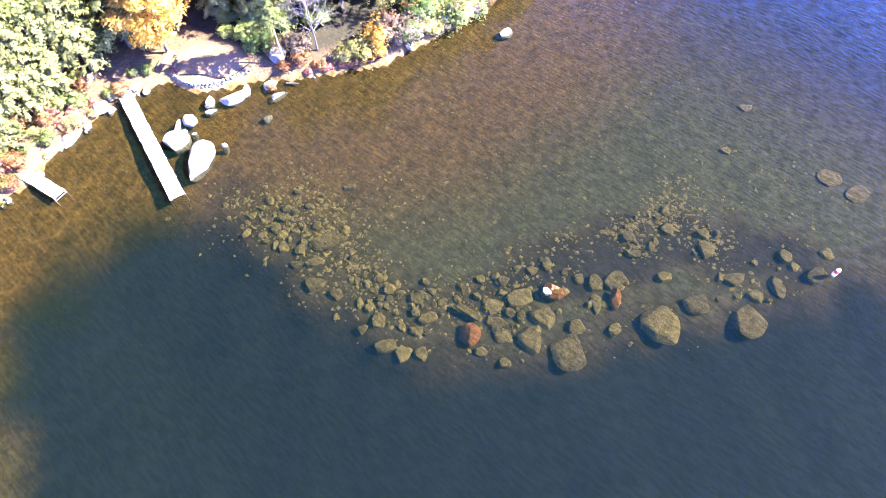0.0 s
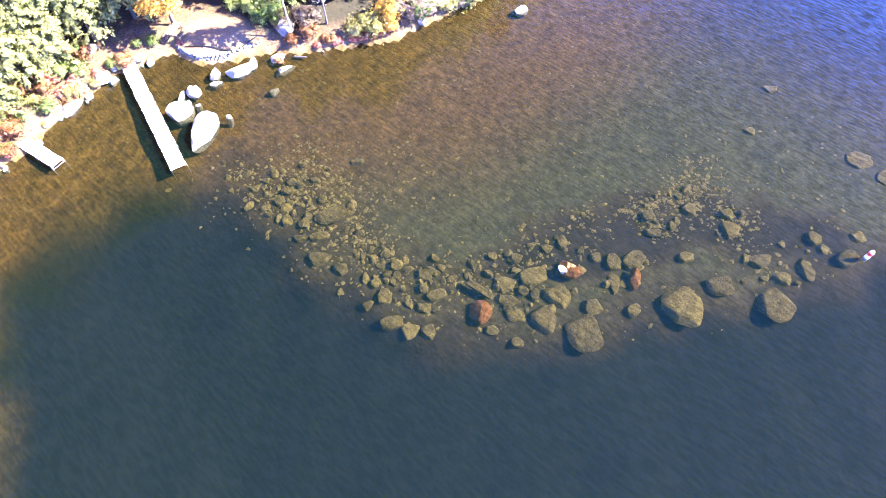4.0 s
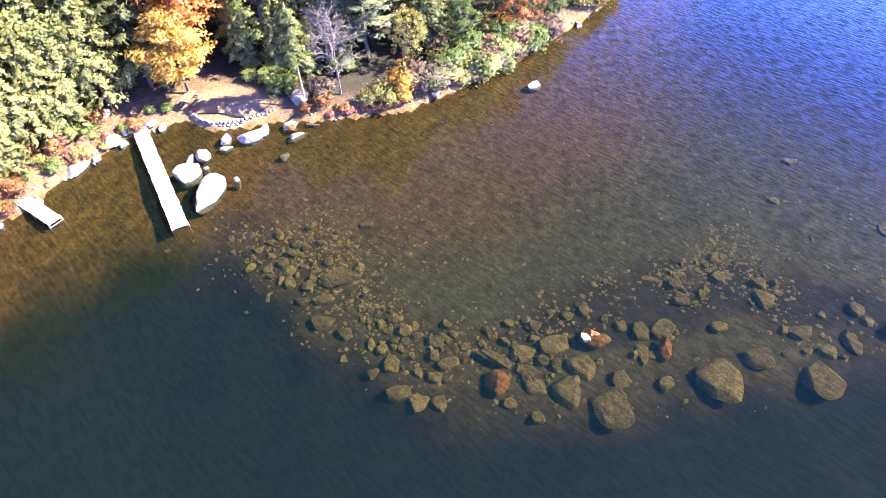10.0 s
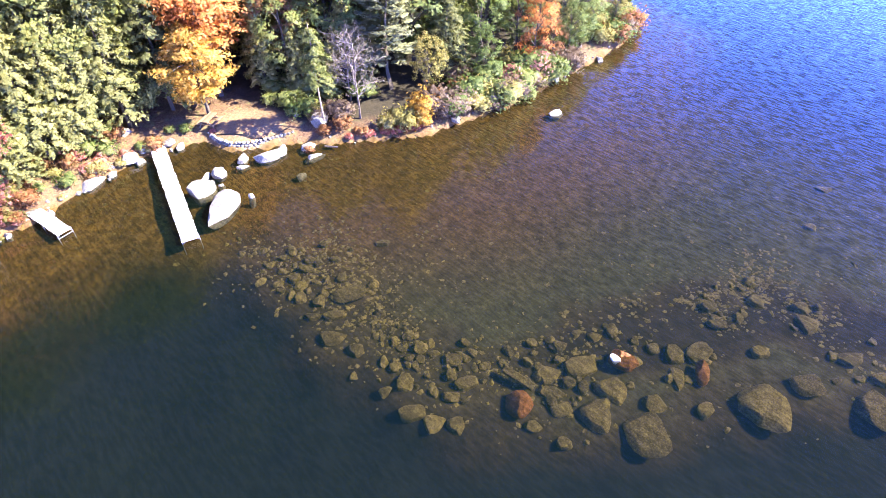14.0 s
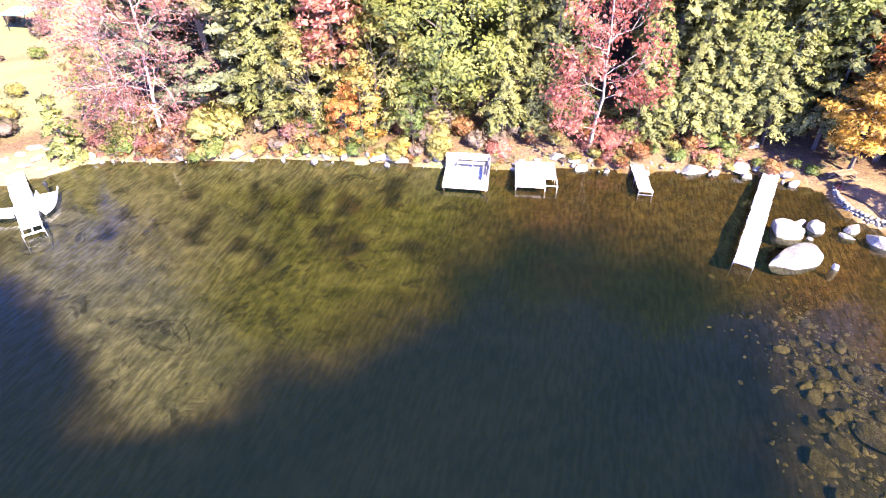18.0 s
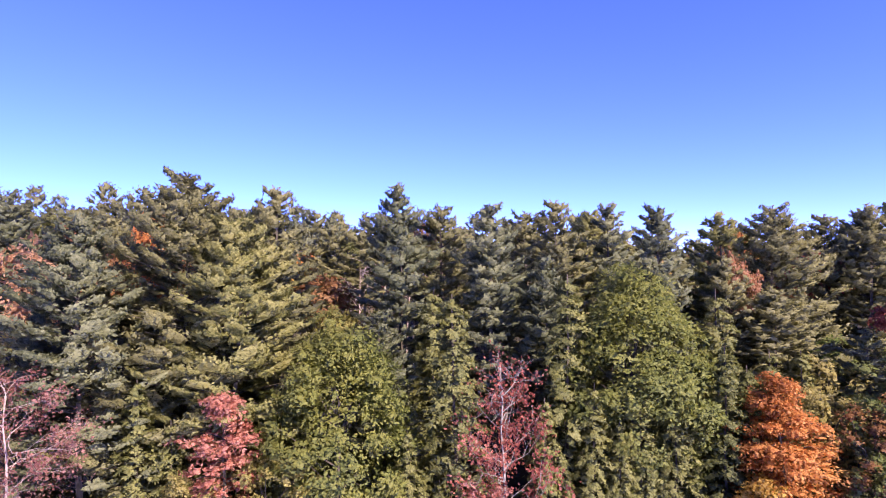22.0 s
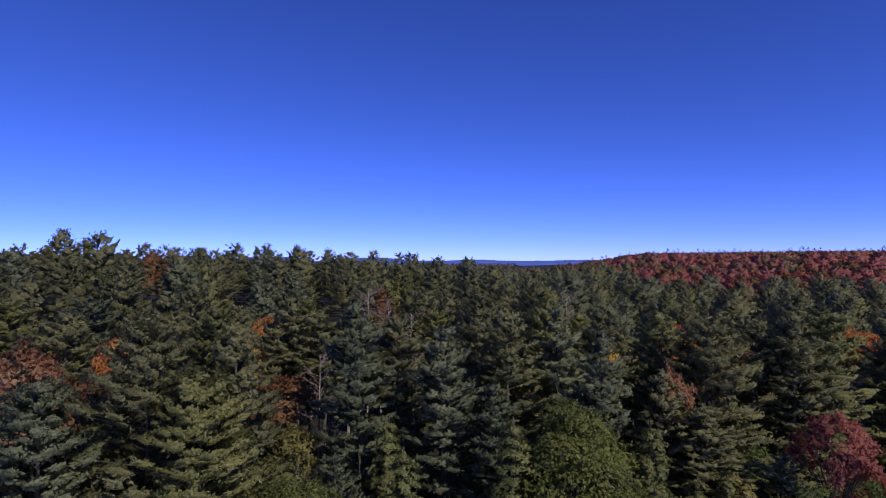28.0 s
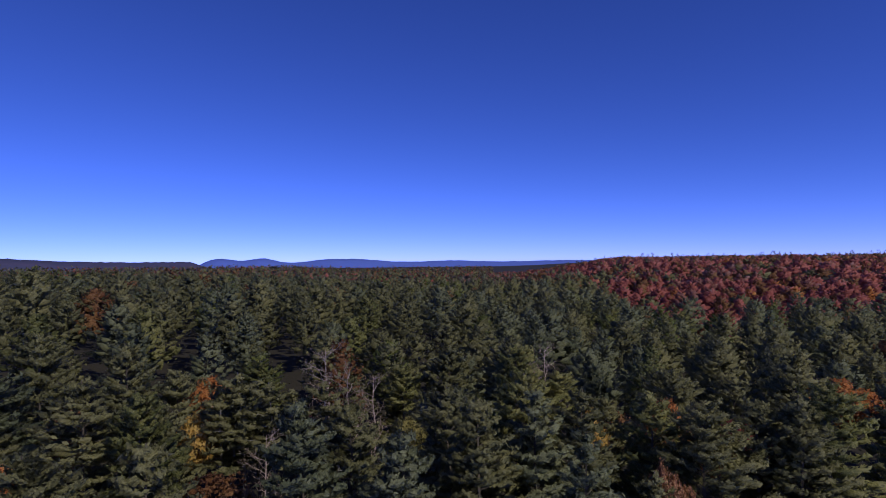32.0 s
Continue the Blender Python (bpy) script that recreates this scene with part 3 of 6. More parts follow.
def pads(rng, centres, outs, sizes, k=10, card=0.26, core=0.8, lift=0.5, rough=0.3, crown=None, coarse=False):
    """Soft pads of foliage: an uneven solid heart with k small sprays lying over it; sizes are half-sizes out, across, up."""
    n = len(centres)
    centres = np.asarray(centres, float)
    o = unit(np.asarray(outs, float))
    s = unit(np.cross(np.broadcast_to((0, 0, 1.0), o.shape) + 1e-4, o))
    up = np.cross(o, s)
    sz = np.asarray(sizes, float).reshape(-1, 1, 3) * np.ones((n, 1, 3))
    hv, hf, hn = clumps(rng, centres, o, sz[:, 0] * core, rough, lift, coarse)
    if crown is not None:
        hn = unit(hn * 0.6 + 0.9 * np.repeat(crown, len(hn) // n, 0))
    heart = hv, hf, hn
    if not k:
        return heart
    d = unit(rng.normal(size=(n, k, 3)) + (0.25, 0, 0.35))
    p = d * sz * rng.uniform(0.7, 1.2, (n, k, 1))
    spin = lambda q: q[..., :1] * o[:, None] + q[..., 1:2] * s[:, None] + q[..., 2:] * up[:, None]
    c = centres[:, None] + spin(p)
    nr = unit(unit(spin(d / sz)) * 0.8 + (0, 0, lift) + 0.22 * rng.normal(size=c.shape))
    if crown is not None:
        nr = unit(nr * 0.6 + 0.9 * np.asarray(crown)[:, None])
    face = unit(nr + 0.75 * rng.normal(size=c.shape))
    ahead = unit(spin(d * (1, 1, 0.4)) + 0.3 * rng.normal(size=c.shape))
    w = unit(np.cross(face, ahead))
    u = np.cross(w, face)
    size = card * rng.uniform(0.6, 1.4, (n, k, 1))
    u, w = u * size * 1.25, w * size * 0.62
    v = np.stack([c - u * 0.7, c + w, c + u * 1.1, c - w], 2).reshape(-1, 4, 3)
    nr = nr.reshape(-1, 3)
    v = facing(v, nr)
    return joined(heart, (v.reshape(-1, 3), np.arange(n * k * 4).reshape(-1, 4), np.repeat(nr, 4, 0)))


def joined(*pieces):
    vs, fs, ns, at = [], [], [], 0
    for v, f, n in pieces:
        vs.append(v)
        fs += (f + at).tolist() if isinstance(f, np.ndarray) else [[i + at for i in row] for row in f]
        ns.append(n)
        at += len(v)
    return np.concatenate(vs), fs, np.concatenate(ns)


def sticks(segs, sides=4):
    """Tapered rods for rows of (ax, ay, az, ra, bx, by, bz, rb)."""
    s = np.asarray(segs, float).reshape(-1, 8)
    a, ra, b, rb = s[:, :3], s[:, 3], s[:, 4:7], s[:, 7]
    w = unit(b - a)
    ref = np.where(np.abs(w[:, 2:3]) > 0.9, (1.0, 0, 0), (0, 0, 1.0))
    u = unit(np.cross(w, ref))
    q = np.cross(w, u)
    ang = np.arange(sides) * 2 * np.pi / sides
    ring = u[:, None] * np.cos(ang)[None, :, None] + q[:, None] * np.sin(ang)[None, :, None]
    v = np.concatenate([a[:, None] + ring * ra[:, None, None], b[:, None] + ring * rb[:, None, None]], 1)
    i = np.arange(sides)
    j = (i + 1) % sides
    f = np.stack([i, j, j + sides, i + sides], -1)
    faces = (np.arange(len(s)) * 2 * sides)[:, None, None] + f[None]
    return v.reshape(-1, 3), faces.reshape(-1, 4)


def trunk_line(rng, height, r0, bend=0.02, n=7, r1=0.06):
    z = np.linspace(0, 1, n)
    off = np.cumsum(rng.normal(size=(n, 2)) * bend * height / n ** 0.5, 0)
    off -= off[0]
    pts = np.c_[off, z * height]
    rad = r0 + (r1 - r0) * z
    rad[0] *= 1.35
    segs = [(*pts[i], rad[i], *pts[i + 1], rad[i + 1]) for i in range(n - 1)]
    return pts, segs


def along(pts, h):
    return np.array([np.interp(h, pts[:, 2], pts[:, 0]), np.interp(h, pts[:, 2], pts[:, 1]), h])


def pine_meshes(rng, height, reach, low=0.35, detail=1.0, gap=1.0, ragged=0.3):
    """White pine: broad layered crown of soft flat pads of needles with dark gaps between the whorls."""
    pts, segs = trunk_line(rng, height, 0.011 * height + 0.05, 0.02)
    pc, po, ps = [], [], []
    h = low * height
    while h < height * 0.965:
        u = max((h / height - low) / (1 - low), 0.0)
        prof = (0.74 + 0.26 * math.sin(math.pi * min(u * 0.9 + 0.2, 1))) * (1 - 0.8 * u ** 4.0) + 0.02
        nb = int(rng.integers(5, 7)) if u < 0.85 else 4
        a0 = rng.uniform(0, 6.28)
        for b in range(nb):
            if rng.random() < 0.10:
                continue
            ang = a0 + b * 6.283 / nb + rng.normal() * 0.3
            L = reach * prof * rng.uniform(1 - ragged * 1.2, 1 + ragged * (1 - 0.7 * u))
            base = along(pts, min(h + rng.uniform(-0.45, 0.45), height * 0.97))
            out = np.array([math.cos(ang), math.sin(ang), 0])
            side = np.array([-out[1], out[0], 0])
            tipz = (rng.uniform(-0.04, 0.16) + 0.5 * u ** 1.5) * L
            segs.append((*base, 0.05, *(base + out * L * 0.9 + (0, 0, tipz)), 0.02))
            spots = ((0.40, 0.0), (0.68, 0.22), (0.72, -0.22), (0.97, 0.05)) if L > 2.2 else ((0.4, 0.0), (0.85, 0.0))
            for tt, sd in spots:
                at = base + out * L * tt + side * L * sd + (0, 0, tipz * tt + 0.1 * L * tt ** 2) + rng.normal(size=3) * (0.05, 0.05, 0.04) * L
                pc.append(at)
                po.append(out + side * sd * 1.6 + side * rng.normal() * 0.3 + (0, 0, tipz / L * 0.7 + 0.18 * tt + 0.3 * u))
                ps.append(np.array((0.17 * L + 0.26, 0.12 * L + 0.24, 0.035 * L + 0.19)) * rng.uniform(0.75, 1.3))
        h += rng.uniform(1.15, 1.75) * gap * (1 - 0.42 * u)
    for q in (0.93, 0.96, 0.98):
        pc.append(along(pts, height * q))
        po.append(np.array((0.3 * rng.normal(), 0.3 * rng.normal(), 1.0)))
        ps.append(np.array((0.6, 0.5, 0.5)) * (1.2 - 4.0 * (q - 0.93)))
    k, card = (38, 0.175) if detail > 1.2 else (11, 0.25)
    ways = unit(np.array(po) * (1, 1, 0) + (0, 0, 0.3))
    return sticks(segs, 3), pads(rng, np.array(pc), np.array(po), ps, k, card, 0.74, 0.15, 0.3, ways * 0.7)


def hemlock_meshes(rng, height, reach, low=0.12, detail=1.0):
    """Hemlock: dense feathery cone of small drooping sprays."""
    pts, segs = trunk_line(rng, height, 0.008 * height + 0.04, 0.012)
    pc, po, ps = [], [], []
    h = low * height
    while h < height * 0.98:
        u = max((h / height - low) / (1 - low), 0.0)
        prof = (1 - u) ** 0.72 * (0.8 + 0.2 * min(u * 6, 1)) + 0.05
        nb = int(rng.integers(5, 8))
        a0 = rng.uniform(0, 6.28)
        for b in range(nb):
            ang = a0 + b * 6.283 / nb + rng.normal() * 0.3
            L = reach * prof * rng.uniform(0.6, 1.22)
            base = along(pts, h + rng.uniform(-0.3, 0.3))
            out = np.array([math.cos(ang), math.sin(ang), 0])
            side = np.array([-out[1], out[0], 0])
            segs.append((*base, 0.03, *(base + out * L * 0.9), 0.008))
            for tt, ss in ((0.45, 0.9), (0.72, 0.85), (0.96, 0.7)) if L > 1.3 else ((0.5, 0.9), (0.92, 0.8)):
                sd = rng.normal() * 0.16 * L
                pc.append(base + out * L * tt + side * sd + (0, 0, 0.12 * L * tt - 0.34 * L * tt ** 2.2))
                po.append(out + side * sd * 0.6 / L + (0, 0, 0.1 - 0.7 * tt))
                ps.append((0.22 * L * ss + 0.16, 0.16 * L * ss + 0.16, 0.05 * L + 0.16))
        h += rng.uniform(0.85, 1.25)
    ways = unit(np.array(po) * (1, 1, 0) + (0, 0, 0.55))
    return sticks(segs, 3), pads(rng, np.array(pc), np.array(po), np.array(ps) * 1.12, 17, 0.19, 0.6, 0.25, 0.3, ways)


def limbs(rng, base, way, length, radius, depth, segs, ends, droop=0.0, split=3):
    """Branching skeleton; ends collects the twig tips and points along them."""
    mid = base + way * length * 0.5 + rng.normal(size=3) * length * 0.05
    end = base + way * length + rng.normal(size=3) * length * 0.09 - (0, 0, droop * length)
    segs.append((*base, radius, *mid, radius * 0.82))
    segs.append((*mid, radius * 0.82, *end, radius * 0.6))
    if depth == 0:
        ends.append(mid)
        ends.append(end)
        return
    for i in range(split):
        turn = rng.normal(size=3) * 0.62
        w2 = unit(way + turn + (0, 0, 0.12 if droop == 0 else -droop))
        start = mid if i == 0 else end
        limbs(rng, start, w2, length * rng.uniform(0.55, 0.8), radius * 0.55, depth - 1, segs, ends, droop, split)


def broadleaf_meshes(rng, height, width, low=0.25, detail=1.0, fill=1.0, leaf=0.24, lobes=34):
    """Rounded tree: forked limbs, lobed crown of many leaves with gaps between the lobes."""
    pts, segs = trunk_line(rng, height * 0.55, 0.016 * height + 0.05, 0.03, 5, 0.09)
    crown_h = height * (1 - low)
    centre = np.array([pts[-1, 0], pts[-1, 1], low * height + crown_h * 0.52])
    cen = []
    for _ in range(lobes):
        d = unit(rng.normal(size=3))
        r = rng.uniform(0.3, 1.0) ** 0.5
        w = width / 2 * (1 - 0.32 * max(d[2], 0))
        cen.append(centre + d * r * np.array([w, w, crown_h * 0.5]))
    cen = np.array(cen)
    for c in cen[:: max(1, lobes // 22)]:
        hz = np.clip(c[2] - 0.35 * np.hypot(*(c[:2] - centre[:2])) - crown_h * 0.12, low * height * 0.6, height * 0.55)
        b = along(pts, hz)
        m = (b + c) / 2 + rng.normal(size=3) * 0.2 + (0, 0, 0.2)
        segs.append((*b, 0.07, *m, 0.05))
        segs.append((*m, 0.05, *c, 0.015))
    n = int(30 * detail * fill)
    size = rng.uniform(0.065, 0.125, lobes) * width
    out = unit(cen - centre + (0, 0, 0.25 * crown_h))
    sizes = np.stack([size * 0.95, size * 0.9, size * 0.68], -1)
    return sticks(segs, 3), pads(rng, cen, unit(rng.normal(size=(lobes, 3)) * (1, 1, 0.4)), sizes, max(10, int(n * (2.0 if detail > 1.6 else 1.4))), leaf * 0.85 / detail ** 0.3, 0.34 if detail > 1.6 else 0.42, 0.2, 0.45, out)


def tiered_meshes(rng, height, width, low=0.2, layers=9, leaf=0.15, k=46, top=0.55):
    """Open maple: limbs that carry flat airy sprays of leaves in tiers, with gaps to see through."""
    pts, segs = trunk_line(rng, height * 0.9, 0.012 * height + 0.06, 0.03, 6, 0.05)
    pc, po, ps = [], [], []
    for h in np.linspace(low, 0.97, layers):
        u = (h - low) / (1 - low)
        reach = width / 2 * (0.72 + 0.28 * math.sin(math.pi * min(u * 1.2, 1))) * (1 - (1 - 0.42 * top) * u ** 2.4)
        a0 = rng.uniform(0, 6.28)
        nb = int(rng.integers(5, 8))
        for b in range(nb):
            ang = a0 + b * 6.283 / nb + rng.normal() * 0.25
            L = reach * rng.uniform(0.6, 1.15)
            base = along(pts, min(h, 0.88) * height * rng.uniform(0.86, 1.0))
            out = np.array([math.cos(ang), math.sin(ang), 0])
            side = np.array([-out[1], out[0], 0])
            rise = rng.uniform(0.05, 0.3) * L + (0.1 * height if h > 0.85 else 0)
            end = base + out * L + (0, 0, rise)
            segs.append((*base, 0.05, *((base + end) / 2 + (0, 0, 0.1 * L)), 0.035))
            segs.append((*((base + end) / 2 + (0, 0, 0.1 * L)), 0.035, *end, 0.012))
            for tt, sd in ((0.42, 0.0), (0.66, 0.28), (0.7, -0.26), (0.95, 0.06)):
                pc.append(base + (end - base) * tt + side * sd * L + rng.normal(size=3) * (0.18, 0.18, 0.22))
                po.append(out + side * sd + (0, 0, -0.1 * tt))
                ps.append(np.array((0.13 * width, 0.10 * width, 0.035 * width + 0.1)) * rng.uniform(0.6, 1.15))
    return sticks(segs, 4), pads(rng, np.array(pc), np.array(po), ps, k, leaf, 0.42, 0.4, 0.5)


def thin_meshes(rng, height, width, leaves=900, leaf=0.17, depth=3, low=0.15, droop=0.0, lower=0.0):
    """A nearly bare tree: a fine branching skeleton with scattered leaves."""
    pts, segs = trunk_line(rng, height * 0.9, 0.006 * height + 0.06, 0.025, 8, 0.04)
    ends = []
    for h in np.linspace(low, 0.88, 24) * height:
        ang = rng.uniform(0, 6.283)
        u = h / height
        L = width / 2 * (1.05 - 0.6 * u) * rng.uniform(0.5, 0.75)
        limbs(rng, along(pts, h), unit(np.array([math.cos(ang), math.sin(ang), 0.55])), L, 0.042, depth - 1, segs, ends, droop, 3)
    ends = np.array(ends)
    odds = np.maximum(1 - lower * ends[:, 2] / height, 0.04)
    c = ends[rng.choice(len(ends), leaves, p=odds / odds.sum())] + rng.normal(size=(leaves, 3)) * 0.32
    return sticks(segs, 3), leaf_quads(rng, c, leaf)


def shrub_meshes(rng, height, width, leaves=700, leaf=0.13, airy=0.5):
    segs, ends = [], []
    for _ in range(4):
        ang = rng.uniform(0, 6.283)
        w = unit(np.array([math.cos(ang) * 0.75, math.sin(ang) * 0.75, 1.0]))
        b = np.zeros(3)
        limbs(rng, b, w, height * 0.42, 0.025, 1, segs, ends, 0, 3)
    ends = np.array(ends)
    d = unit(rng.normal(size=(leaves, 3)))
    shell = d * rng.uniform(0.3, 1, (leaves, 1)) ** 0.5 * (width / 2, width / 2, height * 0.42) * rng.uniform(0.75, 1.12, (leaves, 1)) + (0, 0, height * 0.5)
    near = ends[rng.integers(0, len(ends), leaves)] + rng.normal(size=(leaves, 3)) * 0.16 * width
    c = np.where(rng.random((leaves, 1)) < airy, near, shell)
    c[:, 2] = np.abs(c[:, 2]) + 0.03
    soft = unit(unit(c - (0, 0, height * 0.4)) + (0, 0, 0.3))
    a = rng.uniform(0, 6.283, 7)
    cc = np.stack([np.cos(a) * width * 0.22, np.sin(a) * width * 0.22, height * rng.uniform(0.3, 0.62, 7)], -1)
    cores = clumps(rng, cc, np.stack([np.cos(a), np.sin(a), 0 * a], -1), (width * 0.2, width * 0.2, height * 0.2), 0.3, 0.2)
    return sticks(segs, 3), joined(cores, leaf_quads(rng, c, leaf, 0.5, soft))


class Kind:
    """One model of a tree or shrub, set out many times."""

    def __init__(self, name, meshes, leaf, bark, label, category, group="", crown="crown", wood="trunk"):
        self.name, self.leaf, self.bark, self.tags = name, leaf, bark, (label, category, group)
        self.names = wood, crown
        (tv, tf), (cv, cf, cn) = meshes
        self.top = float(max(tv[:, 2].max(), cv[:, 2].max()))
        self.data = (build_mesh(wood, tv, tf, M[bark]), build_mesh(crown, cv, cf, M[leaf], None, False, cn))
        self.first = None

    def place(self, x, y, height=None, turn=None, z=None, spread=1.0, lean=0.0):
        turn = RNG.uniform(0, 360) if turn is None else turn
        base = float(ground_z(x, y)) - 0.08 if z is None else z
        s = 1.0 if height is None else height / self.top
        m = Matrix.Translation((x, y, base)) @ Euler((radians(lean), 0, radians(turn))).to_matrix().to_4x4()
        if self.first is None:
            self.first = tagged(new(self.name), *self.tags)
            for nm, me in zip(self.names, self.data):
                part(nm, me, self.first)
            self.first.matrix_basis = m
            self.first_scale = s * spread, s
            self.first.scale = s * spread, s * spread, s
            return self.first
        a, b = self.first_scale
        return copy_thing(self.first, m @ Matrix.Diagonal((s * spread / a, s * spread / a, s / b, 1)))


RNG = np.random.default_rng(11)
R = np.random.default_rng
PINE_LOOKS = [("pine", "tall dark green white pine with ragged whorled branches"), ("pine", "tall dark green white pine with layered branches"),
              ("pine_blue", "tall blue-green white pine with layered branches"), ("pine_yellow", "tall yellowing green pine with layered branches"),
              ("pine", "tall dark green pine with upswept branch ends"), ("pine_blue", "tall blue-green pine with a ragged broad crown")]
PINES = [Kind("pine_tree", pine_meshes(R(20 + i), 29, 5.0 - 0.4 * (i % 3), 0.14 + 0.05 * (i % 3), 0.8, 0.95, 0.28 + 0.03 * i), leaf, "bark", lab, "pine tree", "pines of the forest")
         for i, (leaf, lab) in enumerate(PINE_LOOKS)]
INNER_PINES = [Kind("pine_tree", pine_meshes(R(30 + i), 29, 5.2 - 0.35 * (i % 3), 0.42 + 0.05 * (i % 3), 0.75, 1.0, 0.3), leaf, "bark", lab, "pine tree", "pines of the forest")
               for i, (leaf, lab) in enumerate(PINE_LOOKS)]
HERO_PINES = [Kind("pine_tree", pine_meshes(R(40 + i), 30, 6.6, 0.05, 2.4, 0.82, 0.3), leaf, "bark", lab, "pine tree", "tall pines near the shore")
              for i, (leaf, lab) in enumerate([("pine_blue", "tall blue-green white pine with broad layered branches"), ("pine_yellow", "tall yellow-green white pine with broad layered branches"),
                                               ("pine", "tall dark green white pine above its neighbours")])]
HEMLOCKS = [Kind("hemlock_tree", hemlock_meshes(R(60 + i), 22, 3.8, 0.14, 1.0), "hemlock", "bark", "dark green feathery hemlock with drooping branches", "hemlock tree", "hemlocks by the shore") for i in range(3)]
OAKS = [Kind("oak_tree", broadleaf_meshes(R(70 + i), 20, 12.5, 0.06, 1.9, 1.0, 0.21, 280), "oak", "bark", "broad oak in olive green leaf turning yellow", "oak tree", "oaks in the forest") for i in range(2)]
LEAF_LOOKS = [("green", "leafy tree still in fresh green leaf"), ("yellow", "leafy tree in yellow-green autumn leaf"), ("rust", "tree in rusty brown autumn leaf"),
              ("orange", "maple in orange autumn leaf"), ("salmon", "maple in pale salmon autumn leaf"), ("deepred", "maple in deep red autumn leaf"), ("gold", "maple in golden autumn leaf")]
GREENS = [Kind("broadleaf_tree", broadleaf_meshes(R(80 + i), 16, 9, 0.08, 1.25, 1.0, 0.2, 70), leaf, "bark", lab, "tree", "leafy trees in the forest")
          for i, (leaf, lab) in enumerate(LEAF_LOOKS)]
CAPS = [Kind("broadleaf_tree", broadleaf_meshes(R(180 + i), 23, 9.5, 0.70, 0.9, 0.9, 0.27, 60), leaf, "bark", lab, "tree", "leafy trees among the pines")
        for i, (leaf, lab) in enumerate([("oak", "olive leafy tree among the pines")] + LEAF_LOOKS[1:])]
GREY_TREES = [Kind("bare_tree", thin_meshes(R(190 + i), 26, 8, 300, 0.16, 3, 0.4), "greyleaf", "twig", "leafless grey tree among the pines", "bare tree", "bare trees among the pines") for i in range(2)]
SNAG = Kind("pine_tree", pine_meshes(R(199), 25, 3.4, 0.62, 0.6, 1.3, 0.4), "pine", "palebark", "thin pine with a long bare pale trunk", "pine tree", "pale-trunked pines in the forest")
SHRUBS = {}
for i, (leaf, lab) in enumerate([("green", "low green leafy shrub on the bank"), ("yellow", "yellow-green shrub on the bank"), ("red", "low red blueberry shrub at the water's edge"),
                                 ("rust", "rust-brown shrub on the bank"), ("greyleaf", "grey-brown fading shrub by the water"), ("gold", "golden orange shrub by the water"), ("pink", "faded pink shrub on the bank")]):
    SHRUBS[leaf] = Kind("shrub", shrub_meshes(R(90 + i), 2.0, 2.6, 410, 0.12, 0.3), leaf, "twig", lab, "shrub", "shrubs along the shore", "foliage", "stems")

# ---- the trees that stand out ----
HERO_PINES[0].place(-24.6, 52.0, 29.0, 10)
HERO_PINES[2].place(-18.1, 56.0, 33.6, 80)
HERO_PINES[1].place(-13.2, 53.0, 29.2, 150)
for k, x, y, top in ((0, -10.8, 60, 33.8), (2, 1.9, 66, 35.2), (2, 11.3, 62, 32.7), (0, 20, 68, 33.8), (5, 27, 70, 33.8), (1, 7.1, 70, 33.6), (4, 33.4, 72, 33.2),
                     (3, 40.9, 70, 32.7), (0, 52.9, 66, 32.2), (1, 54.9, 62, 33.1), (5, -0.6, 53, 22.1), (2, 16, 58, 27.0), (1, 36, 60, 27)):
    PINES[k].place(x, y, top - float(ground_z(x, y)))
HERO_PINES[2].place(44.6, 64.0, 31.4, 200)
OAKS[0].place(-4.7, 49.4, 21.2, 20)
OAKS[1].place(21.8, 52.4, 25.0, 70)
for k, x, y, top in ((0, 5.4, 49, 23.4), (1, 24.5, 49.8, 21.5), (2, 30.6, 52, 23.6), (1, 15.4, 51, 25.0), (0, 1.3, 47, 13.0), (2, -16.5, 48.5, 14.0), (0, -19.5, 49.5, 17), (1, 12.4, 47.5, 15),
                     (2, 16.5, 48.2, 16), (0, 20.7, 48.2, 17), (1, 27.5, 46.9, 19), (2, 34.5, 51.5, 18), (1, -7.5, 47.5, 12), (2, 3.6, 47.2, 9), (0, 13.8, 46.6, 9), (1, 18.6, 47.4, 13), (2, 23.4, 47.6, 16), (0, -17.8, 46.8, 9), (1, 31.0, 49.0, 17)):
    HEMLOCKS[k].place(x, y, top - float(ground_z(x, y)))

pink_maple = Kind("maple_tree", thin_meshes(R(120), 19, 8.5, 6200, 0.15, 4, 0.12, 0, 1.05), "red", "palebark", "half-bare maple with pale trunk and red leaves", "maple tree")
pink_maple.place(8.5, 45.7, 19.0, 40)
bare_maple = Kind("maple_tree", thin_meshes(R(121), 18.5, 12, 7000, 0.13, 4, 0.10, 0.06), "pink", "twig", "large nearly bare maple with faded pink leaves", "maple tree")
bare_maple.place(-27.6, 46.0, 18.8, 10)
bare_maple.place(-30.8, 47.2, 15.0, 200)
red_maple = Kind("maple_tree", tiered_meshes(R(122), 15.5, 6.2, 0.5, 7, 0.15, 34), "red", "bark", "red maple behind yellow shrubs on the bank", "maple tree")
red_maple.place(-12.2, 47.2, 15.6, 30)
gold_maple = Kind("maple_tree", tiered_meshes(R(123), 8.6, 7.4, 0.34, 6, 0.15, 46, 0.9), "gold", "bark", "golden maple over the picnic clearing", "maple tree")
gold_maple.place(28.5, 43.2, 8.6, 60)
